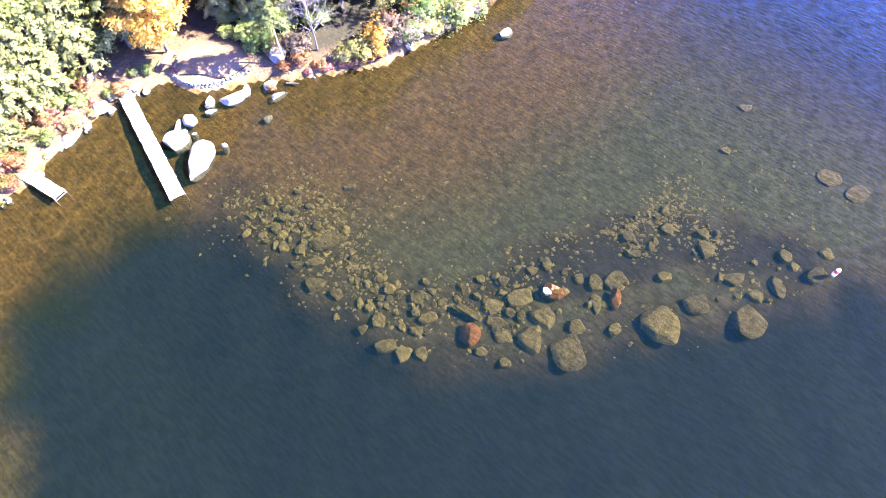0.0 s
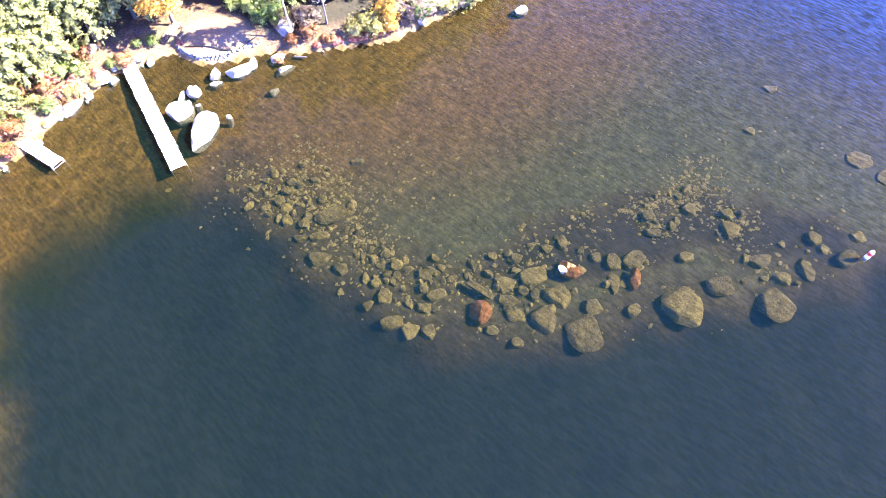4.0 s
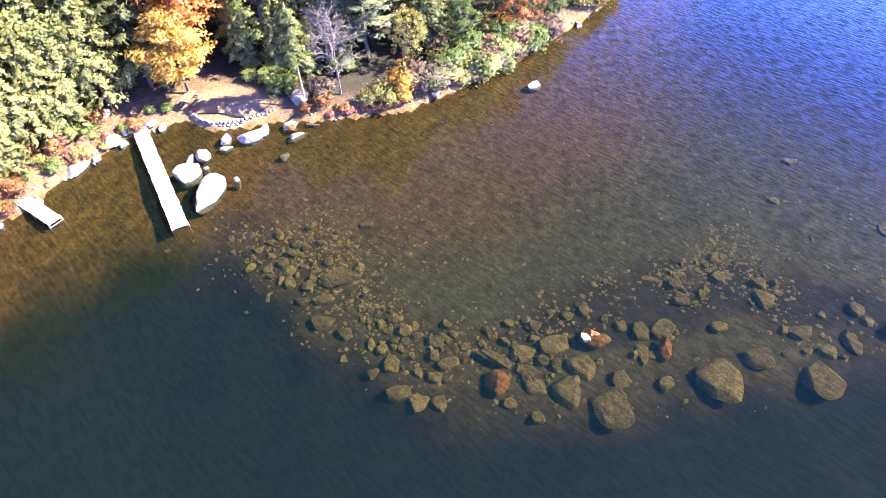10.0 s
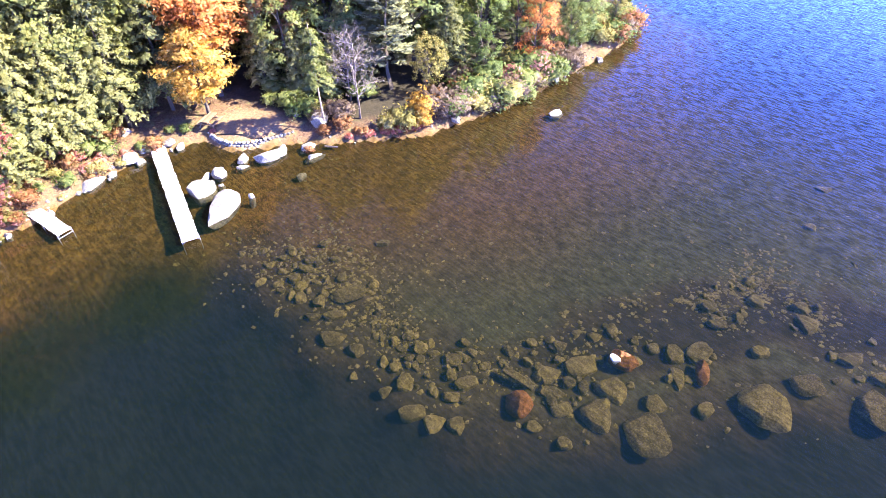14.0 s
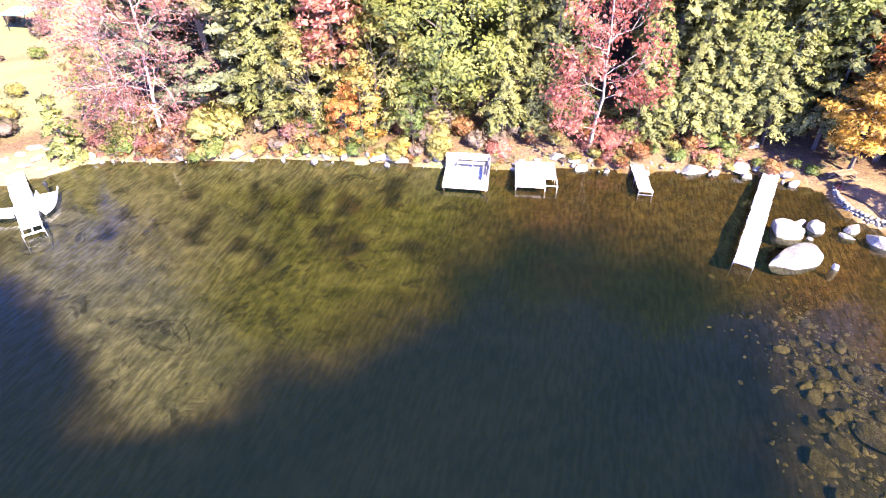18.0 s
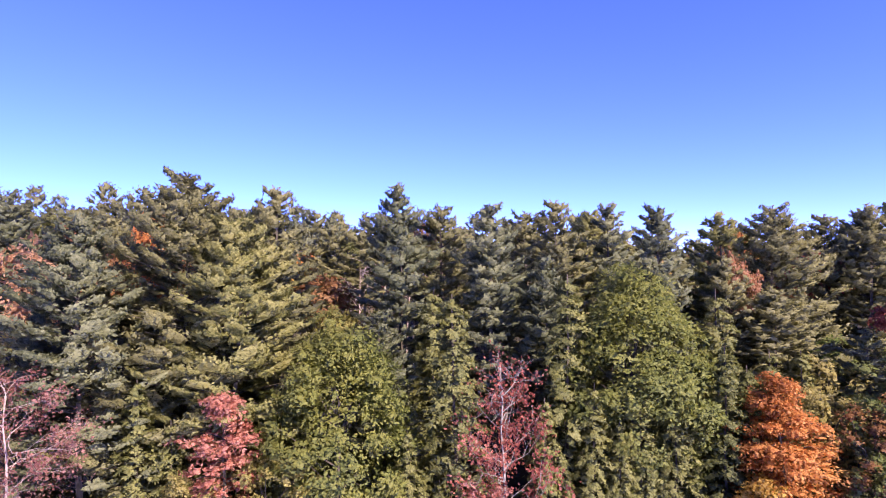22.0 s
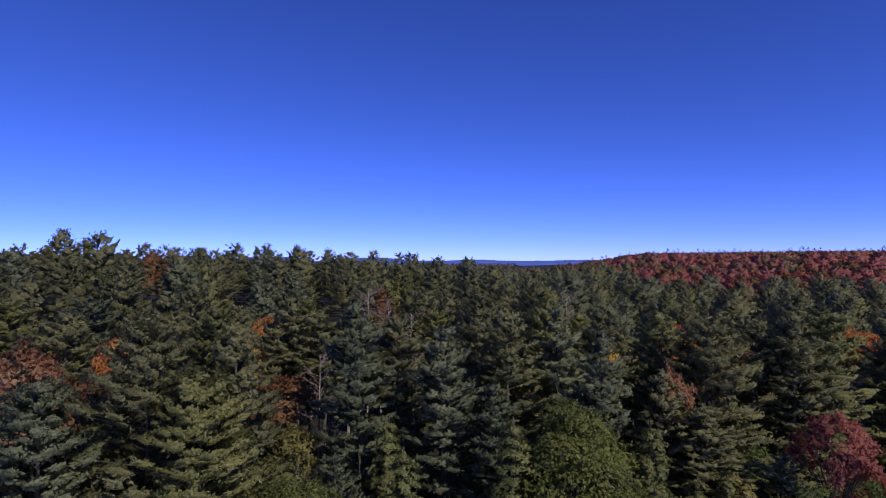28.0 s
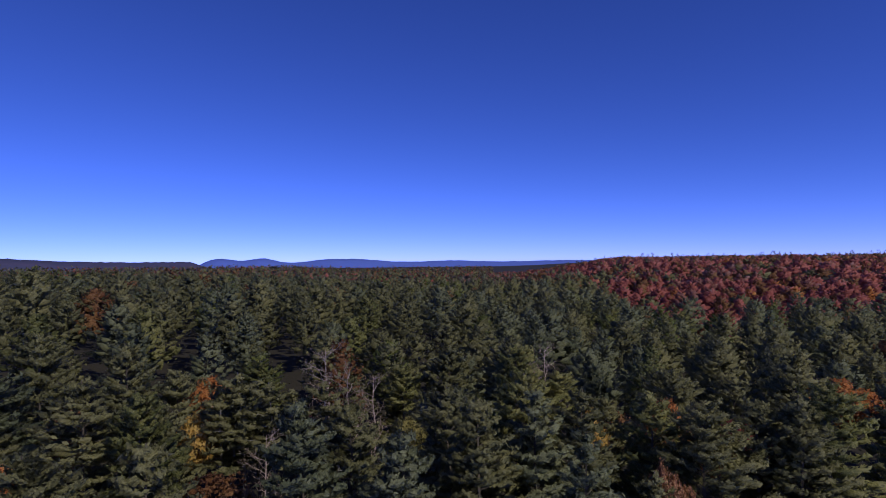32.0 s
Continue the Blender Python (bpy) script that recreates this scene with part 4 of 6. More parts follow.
orange_maple = Kind("maple_tree", tiered_meshes(R(124), 15.8, 9.4, 0.38, 10, 0.14, 56), "orange", "bark", "large orange maple above the clearing", "maple tree")
orange_maple.place(31.6, 45.2, 16.0, 20)
GREENS[1].place(37.8, 47.8, 14.0, 30)
GREENS[1].place(42.0, 52.0, 16.0)
GREENS[4].place(-33.0, 60.0, 28.0, 0, None, 0.85)
GREENS[1].place(-30.0, 54.5, 20.0, 0, None, 0.95)
GREENS[1].place(-9.3, 46.2, 11.0)
GREENS[1].place(-14.4, 46.3, 10.0, 70)
GREENS[6].place(-10.4, 45.7, 7.5)
GREENS[3].place(-11.6, 45.6, 6.0, 40)
GREENS[0].place(-6.2, 45.9, 6.5)
# coloured crowns and bare grey ones showing among the pines: kind, place, top, breadth
ACCENTS = ((4, 38.2, 61.0, 28.0, 0.45), (3, 47.0, 74.5, 30.6, 0.6), (6, 40.0, 82.5, 28.2, 0.55), (3, -23.6, 64.4, 32.0, 0.5), (4, -34.8, 69.4, 31.5, 0.8), (6, -13.6, 95.5, 27.5, 0.8), (1, 14.4, 85.6, 27.5, 0.7),
           (1, -6.0, 65.4, 22.0, 0.9), (2, -30.5, 66.0, 28.0, 0.7), (3, 85.9, 87.2, 28.5, 1.2), (5, 47.0, 47.5, 25.0, 0.8), (2, -28.6, 92.7, 30.0, 0.6))
GREYS = ((0, 3.9, 104.0, 36.0), (1, 8.2, 95.6, 33.5), (1, 42.7, 103.5, 34.0), (0, 12.0, 100.0, 32.0), (1, -3.0, 86.0, 27.0))
for k, x, y, top, sp in ACCENTS:
    CAPS[k].place(x, y, top - float(ground_z(x, y)), 40 * x, None, sp)
for k, x, y, top in GREYS:
    GREY_TREES[k].place(x, y, top - float(ground_z(x, y)), 40 * x)
for x, y, h in ((-8.4, 94.4, 29), (-7.2, 95.9, 30), (-9.0, 93.3, 28), (-2.9, 93.3, 29), (1.2, 91.5, 28), (4.6, 92.5, 29), (5.4, 90.0, 27)):
    SNAG.place(x, y, h)
GREENS[5].place(52.6, 50.0, 19.0)
GREENS[1].place(-33.0, 46.5, 7.0)
# woods west of the lawn, added unseen to block sky reflections at the dock
for k, (x, y, h) in enumerate(((-62, 50, 25), (-68, 55, 28), (-60, 58, 22), (-73, 61, 30), (-66, 64, 29), (-78, 68, 31), (-70, 71, 31), (-64, 76, 28), (-80, 77, 32), (-73, 82, 32), (-60, 86, 29), (-67, 91, 31))):
    PINES[k % 6].place(x, y, h, None, None, 1.0)
# the wooded point in the east
point_pine = Kind("pine_tree", hemlock_meshes(R(130), 17, 2.7, 0.46), "light_spruce", "twig", "slender young pine with a bare grey lower trunk", "pine tree")
point_pine.place(33.0, 33.4, 9.6, 20)
grey_tree = Kind("bare_tree", thin_meshes(R(131), 9.0, 5.4, 160, 0.09, 4, 0.25), "greyleaf", "grey_twig", "leafless grey tree by the water", "bare tree")
grey_tree.place(35.6, 31.4, 8.6, 30)
grey_tree.place(37.5, 34.0, 8.0, 150)
for k, x, y, h in ((0, 47.5, 25.5, 6.0), (3, 53.0, 22.6, 8.5), (0, 57.5, 20.8, 6.5), (0, 60.5, 20.6, 7.0), (1, 67.2, 19.4, 5.0), (0, 63.5, 20.8, 6.0), (2, 55.0, 21.6, 5.0), (1, 42.3, 28.5, 6.0), (1, 60.5, 24, 8), (0, 71, 20, 6)):
    GREENS[k].place(x, y, h)

# ---- the forest behind ----
TAKEN = [(ob.location.x, ob.location.y) for ob in scene.objects if ob.type == "EMPTY"]


def free_spots(rng, tries, xr, yr, gap, taken, ok):
    """Random spots at least gap apart and clear of those taken."""
    cell, grid, out = gap, {}, []
    for p in taken:
        grid.setdefault((int(p[0] // cell), int(p[1] // cell)), []).append(p)
    xs, ys = rng.uniform(*xr, tries), rng.uniform(*yr, tries)
    good = ok(xs, ys)
    for x, y in zip(xs[good], ys[good]):
        i, j = int(x // cell), int(y // cell)
        if any((x - a) ** 2 + (y - b) ** 2 < gap * gap for u in (i - 1, i, i + 1) for v in (j - 1, j, j + 1) for a, b in grid.get((u, v), ())):
            continue
        grid.setdefault((i, j), []).append((x, y))
        out.append((x, y))
    return out


def near_wood(x, y):
    d = shore_distance(x, y)
    lawn_here = (x < -36) & (y < 82)
    clearing = np.hypot(x - 30.0, y - 40.5) < 6.0
    az = np.degrees(np.arctan2(x - 1, y + 8))
    return (d > np.where(x > 34, 3.2, 8.5)) & ~lawn_here & ~clearing & (az > -37) & ((az < 62) | ((x < 82) & (y < 62))) & (np.hypot(x, y) < 112)


def point_wood(x, y):
    d = shore_distance(x, y)
    return (d > 2.0) & (d < 26) & (x > 33.5) & (x < 84) & (y < 58) & (np.hypot(x - 29.4, y - 39.6) > 6.5) & (seg_distance(x, y, np.array([(29.4, 39.6), (37.5, 27.0)])) > 5.0)


for n, (x, y) in enumerate(free_spots(RNG, 3000, (33, 84), (17, 58), 3.5, TAKEN, point_wood)):
    pick, d = RNG.random(), float(shore_distance(x, y))
    h = min(5 + 0.8 * d, 15) * RNG.uniform(0.75, 1.25)
    if pick < 0.3:
        HEMLOCKS[n % 3].place(x, y, h, None, None, 1.25)
    elif pick < 0.45:
        PINES[n % 6].place(x, y, h * 1.3, None, None, 1.4)
    else:
        GREENS[int(RNG.choice([0, 0, 0, 0, 1, 2]))].place(x, y, h)
TAKEN = [(ob.location.x, ob.location.y) for ob in scene.objects if ob.type == "EMPTY"]
spots = free_spots(RNG, 9000, (-75, 115), (18, 118), 7.4, TAKEN, near_wood)
for n, (x, y) in enumerate(spots):
    pick, deep_in = RNG.random(), float(shore_distance(x, y)) > 26
    tall = (RNG.uniform(24.5, 31.5) if RNG.random() < 0.75 else RNG.uniform(30.5, 33.0)) + 0.5 + 1.2 * float(smooth01(-x, -25, 30))
    if -5 < x < 9 and 52 < y < 73:
        tall *= 0.6
    if -15 < x < 8 and 58 < y < 94:
        tall = min(tall, 7 + 0.45 * (94 - y))
    if pick < 0.83:
        (INNER_PINES if deep_in else PINES)[int(RNG.integers(0, 6))].place(x, y, tall, None, None, RNG.uniform(0.8, 1.12))
    elif pick < 0.88:
        HEMLOCKS[n % 3].place(x, y, RNG.uniform(18, 24))
    else:
        CAPS[int(RNG.choice([0, 0, 0, 1, 2, 2, 2, 3, 4, 5]))].place(x, y, RNG.uniform(20, 26), None, None, RNG.uniform(0.8, 1.1))


def woods(rng, spots, top, tufts, k, fat, reach, mats, shares, name, label, low=0.4):
    """Far trees joined into one mesh: crowns of soft pads of needles."""
    xy = np.array(spots)
    z = ground_z(xy[:, 0], xy[:, 1])
    n = len(xy)
    kind = rng.choice(len(mats), n, p=shares)
    h = top * rng.uniform(0.80, 1.05, n)
    u = (np.arange(tufts) + rng.uniform(0.0, 1.0, (n, tufts))) / tufts
    ang = np.arange(tufts) * 2.4 + rng.uniform(0, 6.283, (n, 1)) + rng.normal(size=(n, tufts)) * 0.4
    wide = rng.uniform(0.75, 1.25, (n, 1))
    rr = reach * ((1 - 0.82 * u ** 3) * 0.9) * rng.uniform(0.45, 1.1, (n, tufts)) * wide
    c = np.stack([xy[:, :1] + np.cos(ang) * rr, xy[:, 1:] + np.sin(ang) * rr, z[:, None] + h[:, None] * (low + (0.98 - low) * u)], -1)
    w = np.stack([np.cos(ang), np.sin(ang), 0.35 + 0.9 * u ** 2], -1)
    pad = (reach * (0.36 - 0.2 * u) * rng.uniform(0.8, 1.25, (n, tufts)) * wide).reshape(-1)
    c, w = c.reshape(-1, 3), w.reshape(-1, 3)
    body = pads(rng, c, w, np.stack([pad * 1.25, pad * 1.0, pad * 0.55], -1), k, fat, 0.72 if k else 1.1, 0.12, 0.34, unit(w * (1, 1, 0.5)) * 0.7, True)
    # a leader of needles up the middle of every crown
    ring = np.arange(5) * 1.2566 + rng.uniform(0, 6.283, (n, 1))
    foot = np.stack([xy[:, :1] + np.cos(ring) * reach * 0.2 * wide, xy[:, 1:] + np.sin(ring) * reach * 0.2 * wide, (z + h * (low - 0.05))[:, None] + 0 * ring], -1)
    tip = np.stack([xy[:, 0], xy[:, 1], z + h * 0.84], -1)[:, None]
    at = (np.arange(n) * 6)[:, None, None]
    i = np.arange(5)
    lead = np.concatenate([foot, tip], 1), (at + np.stack([i, (i + 1) % 5, 0 * i + 5], -1)[None]).reshape(-1, 3)
    mid_line = np.concatenate([np.stack([np.cos(ring), np.sin(ring), 0.4 + 0 * ring], -1), np.tile((0, 0, 1.0), (n, 1, 1))], 1)
    body = joined(body, (lead[0].reshape(-1, 3), lead[1], unit(mid_line).reshape(-1, 3)))
    slots = np.concatenate([np.repeat(kind, tufts * 8), np.repeat(kind, tufts * k), np.repeat(kind, 5)])
    v, f, nrm = body
    tagged(part(name, build_mesh(name, v, f, [M[m] for m in mats], slots, False, nrm)), label, "forest", kind="stuff")


def mid_wood(x, y):
    r, az = np.hypot(x, y), np.degrees(np.arctan2(x - 1, y + 5))
    return (r > 110) & (r < 520) & (az > -36) & (az < 60) & (shore_distance(x, y) > 4)


mid = np.array(free_spots(RNG, 15000, (-330, 460), (40, 520), 9.2, [], mid_wood))
mid_r = np.hypot(mid[:, 0], mid[:, 1])
MID_LEAF, MID_SHARE = ["pine", "pine_blue", "pine_yellow", "hemlock", "oak", "rust", "hillred"], [0.50, 0.31, 0.04, 0.07, 0.05, 0.03, 0.0]


def red_zone(x, y):
    """Where the maples of the hillside begin."""
    az = np.degrees(np.arctan2(x - 1, y + 5))
    return (az > 17) & (np.hypot(x, y) > np.maximum(900 - 52 * (az - 18), 280) + 40 * wobble(x, y, 0.03, 2))


red = red_zone(mid[:, 0], mid[:, 1])
RED_LEAF, RED_SHARE = ["hillred", "rust", "pine", "orange", "pink"], [0.60, 0.17, 0.10, 0.03, 0.10]
woods(RNG, mid[~red & (mid_r < 190)], 29.5, 62, 10, 0.30, 5.0, MID_LEAF, MID_SHARE, "forest_canopy", "dense dark green pine forest with a few rusty trees", 0.58)
woods(RNG, mid[~red & (mid_r >= 190) & (mid_r < 300)], 29, 40, 7, 0.38, 5.2, MID_LEAF, MID_SHARE, "forest_canopy", "dense dark green pine forest with a few rusty trees", 0.58)
woods(RNG, mid[~red & (mid_r >= 300)], 28, 26, 0, 0.5, 5.4, MID_LEAF, MID_SHARE, "forest_canopy", "dense dark green pine forest farther off", 0.55)
woods(RNG, mid[red], 19, 26, 0, 0.5, 6.0, RED_LEAF, RED_SHARE, "red_hillside_forest", "hillside covered in red and rust autumn trees", 0.6)


def far_wood(x, y):
    r, az = np.hypot(x, y), np.degrees(np.arctan2(x - 1, y + 5))
    return (r > 515) & (r < 1700) & (az > -34) & (az < 56) & ~red_zone(x, y)


far = free_spots(RNG, 12000, (-950, 1350), (300, 1700), 11, [], far_wood)
# Rust, grey and red shares imitate the purple-brown haze over far trees.
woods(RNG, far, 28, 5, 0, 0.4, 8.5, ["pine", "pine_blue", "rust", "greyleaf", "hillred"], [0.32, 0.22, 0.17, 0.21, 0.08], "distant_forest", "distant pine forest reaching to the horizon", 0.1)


def red_hill(x, y):
    r, az = np.hypot(x, y), np.degrees(np.arctan2(x - 1, y + 5))
    return red_zone(x, y) & (az < 56) & (r > 515) & (r < 1250)


hill = free_spots(RNG, 9000, (100, 1080), (280, 1260), 10.5, [], red_hill)
woods(RNG, hill, 17, 10, 0, 0.4, 7.5, RED_LEAF, RED_SHARE, "red_hillside_forest", "hillside covered in red and rust autumn trees", 0.6)


crest = [(r * math.sin(radians(a)), r * math.cos(radians(a))) for a in np.arange(23.5, 50, 0.42) for r in (RNG.uniform(880, 980),) if RNG.random() < 0.75]
woods(RNG, crest, 23, 26, 2, 0.7, 5.0, ["pine", "pine_blue"], [0.6, 0.4], "ridge_pines", "dark pines standing along the ridge", 0.3)


# ---- the far ridges ----
def ridge(name, r, az0, az1, base, amp, seed, colour, label, peaks=()):
    n = 90
    az = np.linspace(az0, az1, n)
    x, y = r * np.sin(np.radians(az)), r * np.cos(np.radians(az))
    end = smooth01(az, az0, az0 + 3) * smooth01(-az, -az1, -az1 + 3)
    z = base + amp * (0.5 + 0.5 * wobble(az, az * 0, 0.55, seed)) + sum(h * np.exp(-((az - a) / w) ** 2) for a, w, h in peaks)
    z = z * end + wobble(az, az, 4.0, seed) * 1.5
    v = np.concatenate([np.stack([x, y, -5 + 0 * z], -1), np.stack([x * 1.02, y * 1.02, z * 0.6], -1), np.stack([x * 1.05, y * 1.05, z], -1), np.stack([x * 1.1, y * 1.1, -5 + 0 * z], -1)])
    i = np.arange(n - 1)
    f = np.concatenate([np.stack([i + k * n, i + 1 + k * n, i + 1 + (k + 1) * n, i + (k + 1) * n], -1) for k in range(3)])
    tagged(part(name, build_mesh(name, v, f, colour, smooth=True)), label, "hills", kind="structure")


# Distance haze is mixed into both ridge colours as blue and purple.
M["ridge_near"] = ridge_material("hazed_wooded_ridge", (0.045, 0.05, 0.10), (0.07, 0.06, 0.12))
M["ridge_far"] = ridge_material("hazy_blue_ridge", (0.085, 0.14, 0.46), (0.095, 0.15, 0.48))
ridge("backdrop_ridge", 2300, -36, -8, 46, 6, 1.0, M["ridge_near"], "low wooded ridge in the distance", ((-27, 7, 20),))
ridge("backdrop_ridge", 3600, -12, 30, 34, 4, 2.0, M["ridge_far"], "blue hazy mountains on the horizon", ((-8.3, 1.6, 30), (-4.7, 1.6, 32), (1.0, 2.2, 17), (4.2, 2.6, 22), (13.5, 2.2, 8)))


# ---- rocks ----
def rock_mesh(name, seed, subdiv, mat, rough=0.3, cuts=5, flat=0.0):
    """An uneven boulder of unit half-size, with a few worn flat faces."""
    rng = R(seed)
    bm = bmesh.new()
    bmesh.ops.create_icosphere(bm, subdivisions=subdiv, radius=1)
    co = np.array([v.co[:] for v in bm.verts])
    off = rng.uniform(-50, 50, 3)
    n = np.array([noise.noise(Vector(c * 1.1 + off)) + 0.45 * noise.noise(Vector(c * 2.7 + off)) + 0.2 * noise.noise(Vector(c * 6 + off)) for c in co])
    co = co * (1 + rough * n)[:, None]
    for _ in range(cuts):
        d = unit(rng.normal(size=3))
        lim = rng.uniform(0.52, 0.82)
        over = np.maximum(co @ d - lim, 0)
        co -= over[:, None] * d * 0.95
    if flat:
        over = np.maximum(co[:, 2] - flat, 0)
        co[:, 2] -= over * 0.8
    co /= np.abs(co).max(0)
    for v, c in zip(bm.verts, co):
        v.co = c
    return from_bm(bm, name, mat, smooth=False)


ROCKS = {k: [rock_mesh("rock", s + i, 3, M[m], 0.36 if k == "algae" else 0.42, 12 if k == "algae" else 16, 0.6) for i in range(6)] for k, m, s in (("algae", "algae", 300), ("rock", "rock", 320), ("greyrock", "greyrock", 340))}
SMALL = {k: [rock_mesh("stone", s + i, 2, M[m], 0.4, 12) for i in range(6)] for k, m, s in (("algae", "algae", 360), ("rock", "rock", 380), ("greyrock", "greyrock", 400))}


def set_rock(name, me, x, y, bottom, top, sx, sy, turn, label, category="rock", group="", tilt=0.0):
    ob = tagged(part(name, me), label, category, group)
    h = (top - bottom) / 2
    ob.matrix_basis = Matrix.Translation((x, y, bottom + h)) @ Euler((radians(tilt), 0, radians(turn))).to_matrix().to_4x4() @ Matrix.Diagonal((sx / 2, sy / 2, h, 1))
    return ob


# the sunken reef: place, breadth, depth of each rock
REEF_A = [(17.6, 6.0, 1.7, 1.9), (22.1, 4.1, 2.0, 1.9), (20.6, 5.5, 1.5, 1.4), (19.4, 2.2, 1.9, 2.3), (18.8, 3.9, 1.3, 1.1), (19.6, 4.9, 1.9, 0.9), (20.7, 4.3, 1.0, 0.9), (14.1, 10.9, 1.6, 1.3),
          (14.2, 9.5, 1.3, 1.3), (14.8, 8.5, 1.1, 1.3), (18.5, 10.9, 1.2, 1.3), (18.1, 13.1, 1.0, 1.0), (15.6, 12.5, 1.3, 1.4), (17.4, 9.3, 1.5, 1.1), (15.7, 18.1, 1.8, 1.3), (15.8, 16.4, 1.2, 1.1),
          (19.3, 19.7, 2.3, 1.8), (18.3, 23.0, 0.8, 0.9)]
REEF_B = [(17.3, 22.3, 1.0, 1.1), (18.4, 23.8, 0.8, 1.0), (22.8, 5.8, 1.0, 1.0), (15.9, 10.7, 0.7, 0.9), (16.2, 9.6, 1.1, 0.9), (17.0, 4.8, 1.1, 0.8), (17.2, 3.0, 1.1, 0.8), (20.8, 3.4, 0.7, 1.1),
          (24.8, 4.2, 0.8, 0.8), (16.8, 12.6, 0.5, 0.9), (16.1, 13.6, 0.7, 0.9), (16.1, 14.4, 0.6, 1.0), (17.4, 10.4, 0.8, 0.9), (17.3, 19.3, 1.5, 1.0), (16.5, 20.4, 1.3, 0.7)]
REEF_C = [(21.5, 2.1, 2.1, 1.9), (20.0, -0.6, 2.4, 3.2), (22.1, -0.4, 1.5, 1.4), (26.0, -0.3, 1.4, 1.6), (26.9, -1.6, 1.9, 1.7), (24.4, -1.1, 0.9, 1.8), (25.0, -5.6, 3.2, 3.3), (27.9, -7.5, 1.9, 1.9),
          (28.8, -11.3, 2.9, 3.2), (29.0, -4.7, 1.5, 0.9), (23.1, -3.0, 1.0, 1.2), (33.0, -7.0, 1.4, 1.8), (34.2, -6.2, 1.2, 1.1), (29.9, -2.0, 1.3, 0.9), (31.2, -3.0, 0.7, 1.0), (31.1, -1.1, 1.3, 1.0),
          (25.8, 3.5, 0.8, 1.4), (24.7, 4.3, 0.8, 0.8), (33.2, -3.6, 1.2, 1.4), (25.8, 0.9, 0.8, 1.1)]
REEF_D = [(32.4, -12.5, 1.2, 2.2), (35.3, -12.4, 1.3, 1.3), (34.6, -14.9, 1.8, 1.5), (31.4, -9.6, 1.9, 1.2), (30.7, -11.2, 1.4, 1.2), (37.3, -15.3, 1.0, 1.3), (34.8, -13.3, 1.0, 1.0), (45.5, -14.1, 2.8, 2.0),
          (44.9, -16.7, 2.4, 2.0), (50.3, -6.0, 1.5, 1.1), (44.0, -5.6, 1.1, 1.0)]
n = 0
for sx_row in (REEF_A, REEF_B, REEF_C, REEF_D):
    for x, y, w, h in sx_row:
        bed = float(ground_z(x, y))
        top = min(bed + 0.17 * min(w, h) + 0.14 + 0.15 * RNG.random(), -0.08)
        if x > 40:
            top = bed + 0.32
        rust = (x, y) == (17.6, 6.0)
        me = ROCKS["algae"][n % 6]
        if rust:
            me = rock_mesh("rock", 451, 3, M["rustrock"], 0.3, 5)
            top = -0.03
        set_rock("rock", me, x, y, bed - 0.15, top, w, h, -58.7 + RNG.uniform(-15, 15), "rust-brown sunken boulder just under the surface" if rust else "algae-covered boulder under the clear water", "rock", "sunken rocks of the reef")
        n += 1
# the rock whose bleached tip stands out of the water, with its rusty flank
tip = tagged(new("rock"), "sunken boulder with a bleached tip above water", "rock", "sunken rocks of the reef")
tip.location = (23.55, 2.35, 0)
b = part("boulder", rock_mesh("boulder", 462, 3, M["rustrock"], 0.25, 5), tip)
b.matrix_basis = Matrix.Translation((0.15, -0.2, -0.55)) @ Euler((0, 0, radians(-58))).to_matrix().to_4x4() @ Matrix.Diagonal((1.0, 0.8, 0.62, 1))
b = part("tip", rock_mesh("tip", 463, 2, M["white"], 0.25, 5), tip, "bleached white rock tip")
b.matrix_basis = Matrix.Translation((-0.30, 0.12, -0.12)) @ Euler((0.3, 0.2, 1.0)).to_matrix().to_4x4() @ Matrix.Diagonal((0.42, 0.33, 0.30, 1))
set_rock("rock", rock_mesh("rock", 471, 3, M["rustrock"], 0.2, 8), 25.3, -2.2, float(ground_z(25.3, -2.2)) - 0.1, 0.03, 0.8, 1.7, -70, "sharp rust-brown rock breaking the surface", "rock", "sunken rocks of the reef", 8)
slab = from_bm(box_bm(2.1, 0.5, 0.24, (0, 0, 0), 0.06), "slab", M["algae"])
ob = tagged(part("stone_slab", slab), "long narrow algae-covered slab among sunken rocks", "stone slab", "sunken rocks of the reef")
ob.matrix_basis = Matrix.Translation((19.1, 6.8, -0.32)) @ Euler((0.25, 0.05, radians(-95))).to_matrix().to_4x4()

def reef_spots(rng, count, wide):
    u = rng.uniform(0, 7.0, count)
    i = u.astype(int)
    p = REEF_LINE[i] + (REEF_LINE[i + 1] - REEF_LINE[i]) * (u - i)[:, None]
    return p + rng.normal(size=(count, 2)) * wide


def patches(rows):
    """Spots scattered round places: x, y, spread, how many."""
    return np.concatenate([np.array((x, y)) + RNG.normal(size=(k, 2)) * sp for x, y, sp, k in rows])


